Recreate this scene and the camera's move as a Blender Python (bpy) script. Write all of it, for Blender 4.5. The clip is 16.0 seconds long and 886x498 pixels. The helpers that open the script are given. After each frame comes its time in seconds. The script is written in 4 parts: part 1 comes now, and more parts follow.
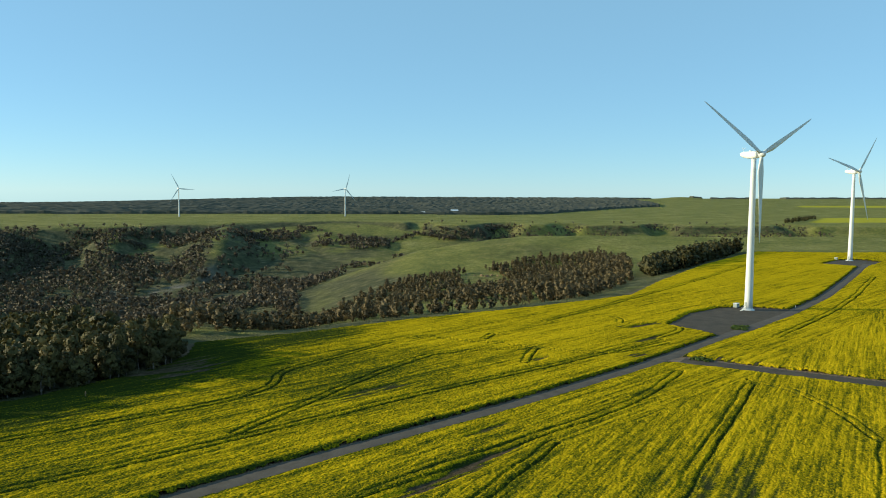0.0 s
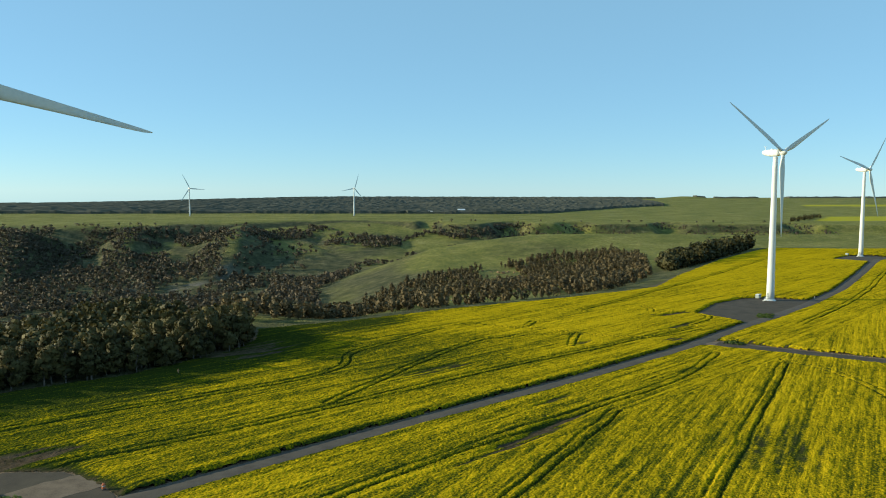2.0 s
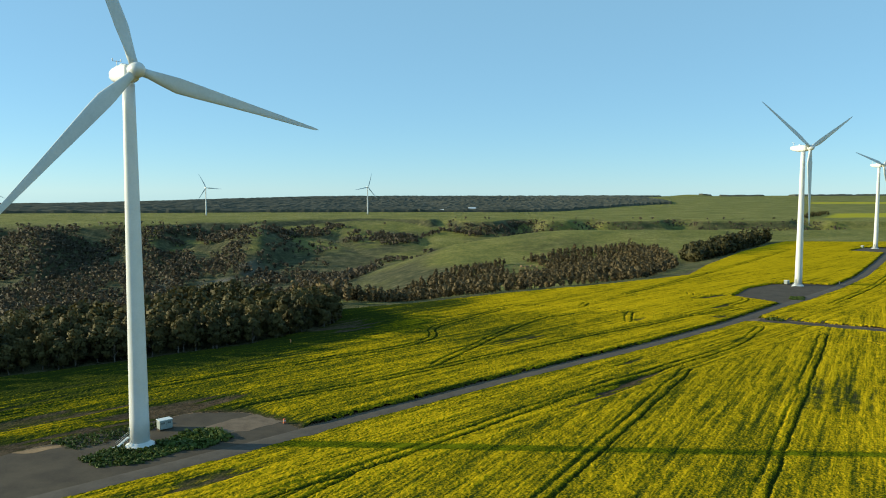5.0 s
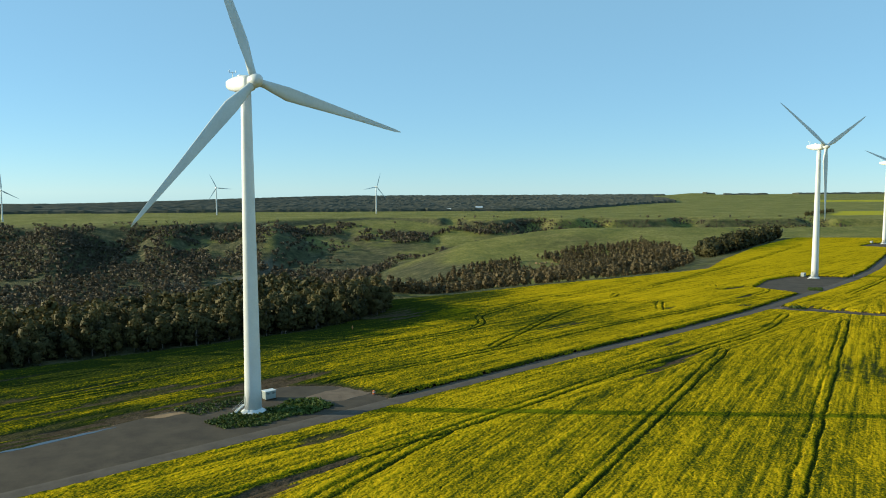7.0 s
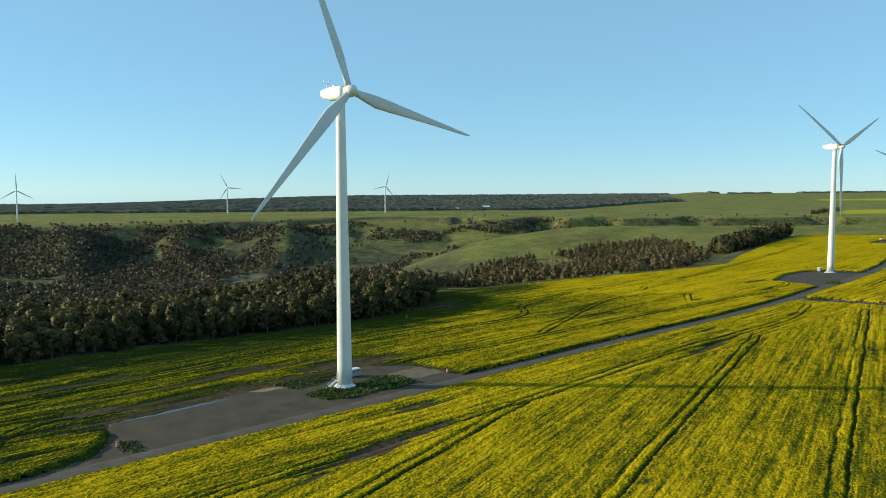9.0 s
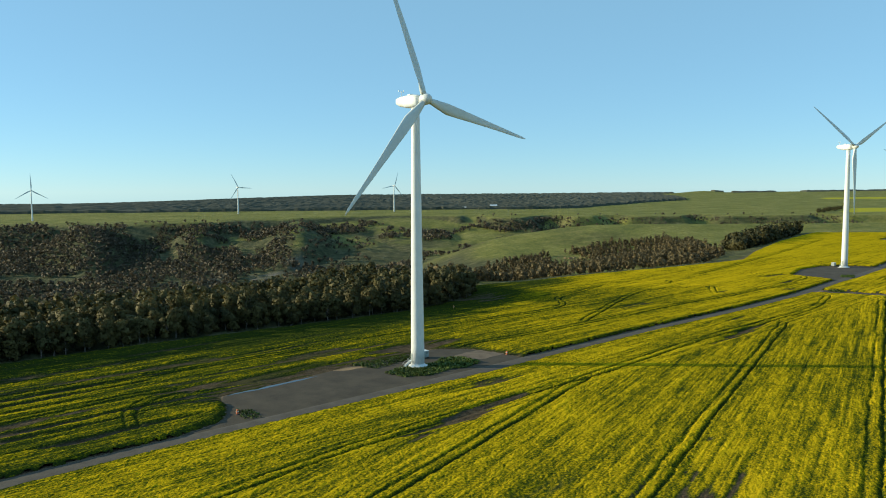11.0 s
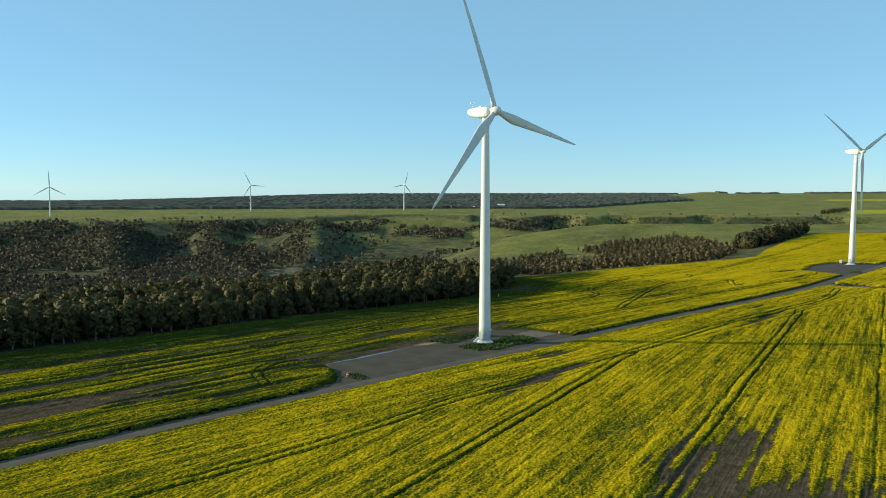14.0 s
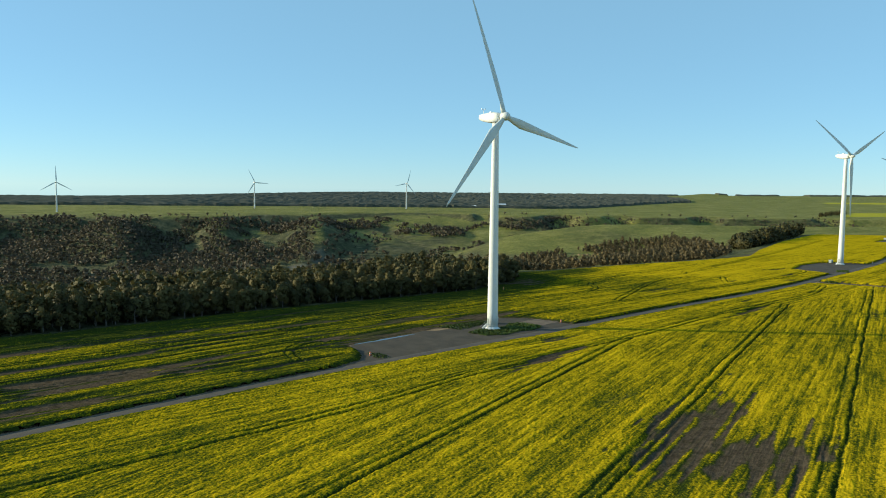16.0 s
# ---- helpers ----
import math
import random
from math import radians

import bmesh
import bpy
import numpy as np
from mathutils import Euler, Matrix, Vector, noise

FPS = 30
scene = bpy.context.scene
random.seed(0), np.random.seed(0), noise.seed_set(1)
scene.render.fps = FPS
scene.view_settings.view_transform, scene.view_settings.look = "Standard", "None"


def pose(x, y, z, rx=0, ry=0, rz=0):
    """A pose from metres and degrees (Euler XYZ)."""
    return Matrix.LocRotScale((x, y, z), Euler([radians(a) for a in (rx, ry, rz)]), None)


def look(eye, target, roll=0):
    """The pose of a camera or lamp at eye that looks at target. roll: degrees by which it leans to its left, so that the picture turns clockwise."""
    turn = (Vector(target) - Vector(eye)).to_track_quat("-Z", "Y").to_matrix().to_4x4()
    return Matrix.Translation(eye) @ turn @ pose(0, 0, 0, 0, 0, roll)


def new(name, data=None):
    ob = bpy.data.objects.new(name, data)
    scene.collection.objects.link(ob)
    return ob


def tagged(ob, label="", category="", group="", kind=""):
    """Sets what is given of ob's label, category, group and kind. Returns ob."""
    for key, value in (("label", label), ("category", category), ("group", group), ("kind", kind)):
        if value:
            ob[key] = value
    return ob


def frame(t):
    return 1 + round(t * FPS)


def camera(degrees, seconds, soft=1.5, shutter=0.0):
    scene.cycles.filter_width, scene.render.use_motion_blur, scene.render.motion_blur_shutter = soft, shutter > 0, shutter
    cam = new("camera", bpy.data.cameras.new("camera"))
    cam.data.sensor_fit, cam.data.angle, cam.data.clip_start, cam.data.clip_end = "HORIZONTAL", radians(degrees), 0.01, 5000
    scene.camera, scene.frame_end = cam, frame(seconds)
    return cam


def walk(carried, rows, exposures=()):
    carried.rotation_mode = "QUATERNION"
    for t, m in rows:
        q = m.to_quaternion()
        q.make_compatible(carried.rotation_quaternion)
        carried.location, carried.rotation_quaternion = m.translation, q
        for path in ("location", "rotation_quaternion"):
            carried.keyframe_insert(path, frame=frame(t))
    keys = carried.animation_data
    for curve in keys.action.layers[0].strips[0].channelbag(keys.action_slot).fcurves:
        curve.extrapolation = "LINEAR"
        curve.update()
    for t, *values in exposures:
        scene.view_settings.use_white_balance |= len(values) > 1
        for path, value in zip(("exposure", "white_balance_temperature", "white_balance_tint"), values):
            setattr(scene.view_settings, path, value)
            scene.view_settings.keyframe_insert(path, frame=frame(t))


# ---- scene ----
cam = camera(61.6, 16.0, soft=1.0)
EXPOSURES = [(0, 0.55, 6180, -3), (16, 0.55, 6180, -3)]
PATH = [
    (0, (-0.41, -1.735, 60.849), (-0.337, 0.257, 60.695), 0.3),
    (0.5, (-5.399, -6.641, 60.625), (-5.328, -4.649, 60.471), 0.3),
    (1, (-10.403, -11.544, 60.191), (-10.332, -9.551, 60.037), 0.3),
    (1.5, (-15.396, -16.466, 59.627), (-15.326, -14.473, 59.473), 0.3),
    (2, (-20.365, -21.423, 58.995), (-20.296, -19.43, 58.841), 0.2),
    (2.5, (-25.301, -26.424, 58.344), (-25.234, -24.431, 58.189), 0.2),
    (3, (-30.205, -31.472, 57.707), (-30.139, -29.479, 57.552), 0.2),
    (3.5, (-35.079, -36.564, 57.111), (-35.014, -34.572, 56.956), 0.1),
    (4, (-39.931, -41.699, 56.57), (-39.867, -39.706, 56.414), 0.1),
    (4.5, (-44.77, -46.868, 56.093), (-44.708, -44.876, 55.937), 0.0),
    (5, (-49.606, -52.067, 55.682), (-49.545, -50.074, 55.527), -0.0),
    (5.5, (-54.448, -57.288, 55.337), (-54.389, -55.295, 55.181), -0.1),
    (6, (-59.306, -62.526, 55.053), (-59.248, -60.533, 54.897), -0.1),
    (6.5, (-64.186, -67.774, 54.822), (-64.129, -65.781, 54.666), -0.2),
    (7, (-69.092, -73.031, 54.638), (-69.036, -71.038, 54.482), -0.2),
    (7.5, (-74.023, -78.295, 54.493), (-73.969, -76.302, 54.337), -0.2),
    (8, (-78.977, -83.566, 54.38), (-78.924, -81.573, 54.223), -0.3),
    (8.5, (-83.943, -88.848, 54.291), (-83.892, -86.855, 54.134), -0.3),
    (9, (-88.909, -94.145, 54.221), (-88.859, -92.152, 54.064), -0.3),
    (9.5, (-93.853, -99.464, 54.166), (-93.805, -97.471, 54.009), -0.4),
    (10, (-98.751, -104.813, 54.124), (-98.705, -102.82, 53.966), -0.4),
    (10.5, (-103.571, -110.2, 54.093), (-103.525, -108.207, 53.934), -0.4),
    (11, (-108.273, -115.635, 54.072), (-108.229, -113.642, 53.913), -0.4),
    (11.5, (-112.815, -121.126, 54.062), (-112.772, -119.133, 53.903), -0.3),
    (12, (-117.144, -126.681, 54.063), (-117.102, -124.688, 53.904), -0.3),
    (12.5, (-121.205, -132.304, 54.075), (-121.163, -130.311, 53.915), -0.3),
    (13, (-124.933, -137.997, 54.095), (-124.893, -136.004, 53.934), -0.2),
    (13.5, (-128.261, -143.756, 54.118), (-128.221, -141.762, 53.958), -0.1),
    (14, (-131.115, -149.571, 54.138), (-131.076, -147.577, 53.977), -0.0),
    (14.5, (-133.416, -155.424, 54.139), (-133.377, -153.431, 53.978), 0.1),
    (15, (-135.083, -161.29, 54.103), (-135.044, -159.296, 53.941), 0.2),
    (15.5, (-136.028, -167.128, 54.001), (-135.989, -165.135, 53.839), 0.4),
    (16, (-136.163, -172.889, 53.796), (-136.124, -170.896, 53.633), 0.6),
]
walk(cam, [(t, look(eye, target, roll)) for t, eye, target, roll in PATH], EXPOSURES)

# ---- light ----
SUN_ELEV, SUN_AZ = radians(15.2), radians(175.0)   # azimuth of the sun seen from the ground, from +x towards +y
world = bpy.data.worlds.new("sky")
scene.world = world
world.use_nodes = True
wn = world.node_tree.nodes
sky = wn.new("ShaderNodeTexSky")
sky.sky_type = "NISHITA"
sky.sun_disc = False
sky.sun_elevation = SUN_ELEV
sky.sun_rotation = radians(90.0) - SUN_AZ
sky.altitude = 2500
sky.air_density, sky.dust_density, sky.ozone_density = 1.0, 0.0, 3.4
wn["Background"].inputs["Strength"].default_value = 0.115
# thin high haze that evens the clear sky out
veil = wn.new("ShaderNodeMix")
veil.data_type = "RGBA"
veil.inputs[0].default_value = 0.55
veil.inputs[7].default_value = (2.25, 3.75, 5.0, 1)
world.node_tree.links.new(sky.outputs[0], veil.inputs[6])
world.node_tree.links.new(veil.outputs[2], wn["Background"].inputs["Color"])

sun = new("sun", bpy.data.lights.new("sun", "SUN"))
sun.data.energy, sun.data.angle, sun.data.color = 4.8, radians(0.5), (1.0, 0.82, 0.56)
to_sun = Vector((math.cos(SUN_AZ) * math.cos(SUN_ELEV), math.sin(SUN_AZ) * math.cos(SUN_ELEV), math.sin(SUN_ELEV)))
sun.matrix_world = look(to_sun * 400 + Vector((0, 0, 200)), (0, 0, 200))


# ---- arithmetic ----
def vnoise(x, y, seed=0):
    """Smooth value noise from 0 to 1 with cells of size 1."""
    xi, yi = np.floor(x).astype(np.int64), np.floor(y).astype(np.int64)
    fx, fy = x - xi, y - yi
    fx, fy = fx * fx * (3 - 2 * fx), fy * fy * (3 - 2 * fy)

    def h(a, b):
        n = (a * 374761393 + b * 668265263 + seed * 974634777) & 0xFFFFFFFF
        n = ((n ^ (n >> 13)) * 1274126177) & 0xFFFFFFFF
        return ((n ^ (n >> 16)) & 0xFFFF) / 65535.0

    top = h(xi, yi) * (1 - fx) + h(xi + 1, yi) * fx
    bottom = h(xi, yi + 1) * (1 - fx) + h(xi + 1, yi + 1) * fx
    return top * (1 - fy) + bottom * fy


def fbm(x, y, seed=0, octaves=4):
    total, amp, norm = 0.0, 1.0, 0.0
    for k in range(octaves):
        total = total + amp * vnoise(x * 2**k + 17.3 * k, y * 2**k - 9.1 * k, seed + k)
        norm += amp
        amp *= 0.5
    return total / norm


def smooth(a, b, x):
    s = np.clip((x - a) / (b - a), 0, 1)
    return s * s * (3 - 2 * s)


def line_distance(x, y, line):
    """Distance to a polyline, the share along it and the side (positive to its left)."""
    best = np.full(np.shape(x), 1e9)
    along = np.zeros(np.shape(x))
    side = np.ones(np.shape(x))
    for n, ((ax, ay), (bx, by)) in enumerate(zip(line[:-1], line[1:])):
        dx, dy = bx - ax, by - ay
        s = np.clip(((x - ax) * dx + (y - ay) * dy) / (dx * dx + dy * dy), 0, 1)
        d = np.hypot(x - ax - s * dx, y - ay - s * dy)
        near = d < best
        best = np.where(near, d, best)
        along = np.where(near, n + s, along)
        side = np.where(near, np.sign(dx * (y - ay) - dy * (x - ax)), side)
    return best, along, side


def inside(x, y, polygon):
    hit = np.zeros(np.shape(x), bool)
    for (ax, ay), (bx, by) in zip(polygon, polygon[1:] + polygon[:1]):
        if ay != by:
            hit ^= ((ay > y) != (by > y)) & (x < (bx - ax) * (y - ay) / (by - ay) + ax)
    return hit


def steps(stops):
    """Coordinates whose spacing glides between the (place, spacing) stops."""
    out, places, sizes = [stops[0][0]], [s[0] for s in stops], [s[1] for s in stops]
    while out[-1] < places[-1]:
        out.append(out[-1] + float(np.interp(out[-1], places, sizes)))
    return np.array(out)


# ---- plan ----
ROAD = [(-620, -385), (-420, -200), (-300, -88), (-226, -18), (-200, 8), (-168, 38), (-120, 79), (-82, 112), (-22, 165), (30, 208),
        (82, 255), (120, 295), (183, 358), (237, 420), (306, 512), (360, 586), (392, 628)]
SIDE_ROAD = [(97, 262), (109, 253), (134, 237), (160, 219), (230, 175), (420, 60), (700, -90)]
FIELD = [(-640, -560), (-640, -190), (-420, -22), (-330, 44), (-262, 98), (-208, 143), (-160, 177), (-112, 213), (-92, 243),
         (-84, 268), (-88, 292), (-50, 312), (2, 349), (66, 386), (126, 428), (160, 488), (238, 608), (326, 722), (352, 752),
         (440, 740), (560, 760), (900, 700), (900, -560)]
PAD_A = [(-163, 78), (-156, 83), (-142, 99), (-132, 110), (-118, 122), (-108, 133), (-94, 133), (-80, 122), (-76, 116), (-84, 106),
         (-118, 78), (-164, 40), (-163, 47), (-157, 56), (-157, 62), (-159, 70)]
PAD_B = [(116, 333), (138, 365), (160, 383), (176, 386), (198, 376), (186, 360), (150, 320), (124, 296), (129, 309), (125, 318)]
PAD_C = [(350, 624), (364, 641), (385, 662), (408, 664), (412, 640), (394, 622), (372, 600)]
NEAR_WOOD = [(-480, -36), (-420, -14), (-327, 52), (-259, 107), (-205, 151), (-157, 185), (-110, 217), (-88, 246), (-82, 268), (-98, 292), (-140, 316), (-200, 318), (-290, 305), (-420, 250), (-480, 210)]
TURBINE_A, TURBINE_B, TURBINE_C = (-111.3, 109.5), (173.3, 377.0), (393.8, 657.0)


# stream beds: points with their floor height; the first one is the gorge, the others climb to its far rim
GORGE = [(-3600, 900, -118), (-1400, 950, -118), (-700, 1000, -114), (-430, 1060, -110), (-260, 1190, -93), (-130, 1315, -76), (60, 1440, -62),
         (280, 1500, -52), (600, 1480, -48), (1300, 1380, -42), (3400, 1250, -38)]
V_NEAR = [560, 560, 500, 400, 300, 240, 300, 330, 330, 300, 260]
GULLIES = [[(-455, 1060, -111), (-450, 1250, -90), (-480, 1420, -62), (-510, 1580, -24)],
           [(-860, 985, -115), (-900, 1250, -86), (-960, 1420, -60), (-990, 1580, -26)],
           [(-1250, 960, -117), (-1300, 1300, -78), (-1340, 1560, -28)],
           [(-740, 1330, -78), (-790, 1450, -52), (-800, 1570, -24)],
           [(-130, 1318, -76), (-190, 1480, -62), (-236, 1620, -45), (-270, 1800, -18)],
           [(-190, 1480, -62), (-330, 1640, -30), (-380, 1720, -16)],
           [(-50, 1370, -70), (-34, 1540, -52), (10, 1680, -34), (20, 1800, -16)],
           [(-34, 1540, -52), (-100, 1680, -34), (-120, 1780, -18)],
           [(150, 1475, -57), (205, 1660, -44), (222, 1800, -24)], [(330, 1500, -50), (345, 1620, -40), (362, 1740, -22)],
           [(560, 1482, -47), (560, 1600, -40), (585, 1720, -20)], [(820, 1450, -46), (830, 1560, -38), (860, 1680, -16)]]

# spurs that run down from the far rim: points with their crest height
SPURS = [[(-420, 1640, -16), (-372, 1490, -24), (-350, 1390, -38), (-352, 1290, -66), (-385, 1180, -96), (-385, 1100, -110)],
         [(-640, 1600, -20), (-580, 1470, -40), (-540, 1330, -74), (-520, 1180, -100)],
         [(-900, 1620, -18), (-830, 1470, -26), (-760, 1340, -48), (-700, 1220, -82), (-660, 1120, -108)],
         [(-1180, 1600, -22), (-1120, 1440, -40), (-1050, 1280, -74), (-1010, 1150, -104)]]


def valley_distance(x, y):
    return line_distance(x, y, [p[:2] for p in GORGE])


def terrain(x, y):
    x, y = np.asarray(x, float), np.asarray(y, float)
    edge, _, side = line_distance(x, y, [(-900, -420)] + FIELD[1:15] + [(352, 752), (560, 800), (900, 800), (2500, 700)])
    off = edge * (side > 0)
    off = np.maximum(off - 55 * smooth(-55, -130, x) * smooth(1500, 700, y), 0)
    near = -7 * smooth(4, 60, off) - 22 * smooth(10, 330, off) - 14 * np.exp(-(((x - 80) / 160) ** 2) - ((y - 800) / 260) ** 2) * smooth(0, 200, off)
    near = near - 30 * smooth(10, 220, off) * smooth(20, -140, x) * smooth(1300, 800, y) - 24 * smooth(100, 450, off) * smooth(20, -250, x)
    near = near + 21 * np.exp(-(((y - 1140 - 0.12 * (x - 150)) / 165) ** 2)) * smooth(-60, 190, x) * smooth(1500, 700, x)
    far = -13 + 10 * smooth(500, 3000, x) + (31 - 46 * smooth(-300, -2600, x)) * smooth(2300, 4700, y) - 9 * smooth(-300, -1300, x) * smooth(2600, 1700, y)
    wx = x + 70 * (fbm(x / 240, y / 240, 11) - 0.5)
    wy = y + 70 * (fbm(x / 240, y / 240, 12) - 0.5)
    d, along, vs = valley_distance(wx, wy)
    right = smooth(-200, 120, x)
    floor = np.interp(along, range(len(GORGE)), [p[2] for p in GORGE])
    w_near = np.interp(along, range(len(GORGE)), V_NEAR)
    z_near = floor + (np.maximum(near, floor) - floor) * smooth(0.03, 1.0, d / w_near)
    # the far side: a gentle apron below a steep scarp, cut by the gullies
    apron = 470 - 330 * right
    z_far = floor + (0.10 + 0.03 * right) * d + (0.42 + 0.2 * right) * np.maximum(d - apron, 0)
    steep = (0.30 + 0.42 * right) * (0.8 + 0.6 * fbm(x / 60, y / 60, 31, 3))
    for line in GULLIES:
        gd, ga, _ = line_distance(wx, wy, [p[:2] for p in line])
        z_far = np.minimum(z_far, np.interp(ga, range(len(line)), [p[2] for p in line]) + steep * np.maximum(gd - 20 * right, 0))
    for line in SPURS:
        sd, sa, _ = line_distance(wx, wy, [p[:2] for p in line])
        z_far = np.maximum(z_far, np.interp(sa, range(len(line)), [p[2] for p in line]) - 0.46 * np.maximum(sd - 12, 0) * (0.75 + 0.5 * fbm(x / 50, y / 50, 33, 3)))
    soft = 6.0 - 3.5 * right
    z_far = -soft * np.log(np.exp(-z_far / soft) + np.exp(-far / soft))
    z_far = np.maximum(z_far, floor)
    z = np.where(vs > 0, z_far, z_near)
    z = np.where((off <= 0) & (y < 800), 0.0, z)
    rough = smooth(60, 260, off)
    z = z + 13 * np.exp(-(((x - 1640) / 110) ** 2) - ((y - 4550) / 160) ** 2)
    z = z + rough * 3.5 * (fbm(x / 90, y / 90, 5) - 0.5) * (1 - 0.7 * smooth(1900, 2300, y))
    return z


def ground_z(x, y):
    return float(terrain(np.array([x]), np.array([y]))[0])


# ---- materials ----
def material(name, roughness=0.9, metal=0.0, specular=0.3):
    m = bpy.data.materials.new(name)
    m.use_nodes = True
    b = m.node_tree.nodes["Principled BSDF"]
    b.inputs["Roughness"].default_value = roughness
    b.inputs["Metallic"].default_value = metal
    b.inputs["Specular IOR Level"].default_value = specular
    return m, m.node_tree.nodes, m.node_tree.links, b


def noise_node(nodes, links, scale, detail=4, coords=None, rough=0.6):
    n = nodes.new("ShaderNodeTexNoise")
    n.inputs["Scale"].default_value, n.inputs["Detail"].default_value, n.inputs["Roughness"].default_value = scale, detail, rough
    if coords:
        links.new(coords, n.inputs["Vector"])
    return n.outputs["Fac"]


def ramp(nodes, links, fac, stops):
    r = nodes.new("ShaderNodeValToRGB")
    while len(r.color_ramp.elements) < len(stops):
        r.color_ramp.elements.new(0.5)
    for e, (p, c) in zip(r.color_ramp.elements, stops):
        e.position, e.color = p, (*c, 1)
    links.new(fac, r.inputs["Fac"])
    return r.outputs["Color"]


def mix(nodes, links, fac, a, b, blend="MIX"):
    m = nodes.new("ShaderNodeMix")
    m.data_type, m.blend_type = "RGBA", blend
    for socket, v in ((m.inputs[0], fac), (m.inputs[6], a), (m.inputs[7], b)):
        if isinstance(v, bpy.types.NodeSocket):
            links.new(v, socket)
        elif isinstance(v, tuple):
            socket.default_value = (*v, 1)
        else:
            socket.default_value = v
    return m.outputs[2]


def math_node(nodes, links, op, a, b=0.0, clamp=False):
    m = nodes.new("ShaderNodeMath")
    m.operation, m.use_clamp = op, clamp
    for socket, v in zip(m.inputs, (a, b)):
        if isinstance(v, bpy.types.NodeSocket):
            links.new(v, socket)
        else:
            socket.default_value = v
    return m.outputs[0]


def attribute(nodes, name):
    a = nodes.new("ShaderNodeAttribute")
    a.attribute_name = name
    return a.outputs["Fac"]


def bump(nodes, links, bsdf, height, strength, distance):
    b = nodes.new("ShaderNodeBump")
    b.inputs["Strength"].default_value, b.inputs["Distance"].default_value = strength, distance
    links.new(height, b.inputs["Height"])
    links.new(b.outputs[0], bsdf.inputs["Normal"])


def surface(name, dark, light, scale, fine, roughness=0.9, metal=0.0, specular=0.3, relief=0.0, relief_depth=0.05):
    """A surface of two tones with variation at two scales."""
    m, n, l, b = material(name, roughness, metal, specular)
    pos = n.new("ShaderNodeNewGeometry").outputs["Position"]
    coarse, grain = noise_node(n, l, scale, 5, pos), noise_node(n, l, fine, 3, pos)
    both = math_node(n, l, "ADD", math_node(n, l, "MULTIPLY", coarse, 0.6), math_node(n, l, "MULTIPLY", grain, 0.4))
    l.new(ramp(n, l, both, [(0.36, dark), (0.64, light)]), b.inputs["Base Color"])
    if relief:
        bump(n, l, b, grain, relief, relief_depth)
    return m


def ground_material():
    m, n, l, b = material("ground_cover", 1.0, 0, 0.1)
    pos = n.new("ShaderNodeNewGeometry").outputs["Position"]
    n90, n12, n2 = noise_node(n, l, 0.012, 4, pos), noise_node(n, l, 0.07, 5, pos), noise_node(n, l, 0.7, 4, pos)
    grass = ramp(n, l, math_node(n, l, "ADD", math_node(n, l, "MULTIPLY", n90, 0.55), math_node(n, l, "MULTIPLY", n12, 0.45)),
                 [(0.34, (0.115, 0.125, 0.030)), (0.5, (0.200, 0.195, 0.050)), (0.66, (0.310, 0.275, 0.090))])
    tuft = ramp(n, l, noise_node(n, l, 0.22, 6, pos, 0.75), [(0.42, (0, 0, 0)), (0.62, (1, 1, 1))])
    grass = mix(n, l, math_node(n, l, "MULTIPLY", tuft, 0.55), grass, (0.05, 0.065, 0.02))
    scrub = ramp(n, l, n12, [(0.35, (0.045, 0.050, 0.025)), (0.55, (0.085, 0.085, 0.042)), (0.72, (0.16, 0.14, 0.075))])
    soil = ramp(n, l, math_node(n, l, "ADD", math_node(n, l, "MULTIPLY", n12, 0.5), math_node(n, l, "MULTIPLY", n2, 0.5)),
                [(0.35, (0.115, 0.080, 0.052)), (0.65, (0.23, 0.170, 0.115))])
    rock = ramp(n, l, n2, [(0.35, (0.10, 0.085, 0.07)), (0.65, (0.30, 0.27, 0.23))])
    colour = mix(n, l, attribute(n, "scrub"), grass, scrub)
    colour = mix(n, l, attribute(n, "rock"), colour, rock)
    colour = mix(n, l, attribute(n, "rape"), colour, (0.36, 0.33, 0.02))
    colour = mix(n, l, attribute(n, "soil"), colour, soil)
    l.new(colour, b.inputs["Base Color"])
    bump(n, l, b, math_node(n, l, "ADD", n12, n2), 1.0, 2.0)
    return m


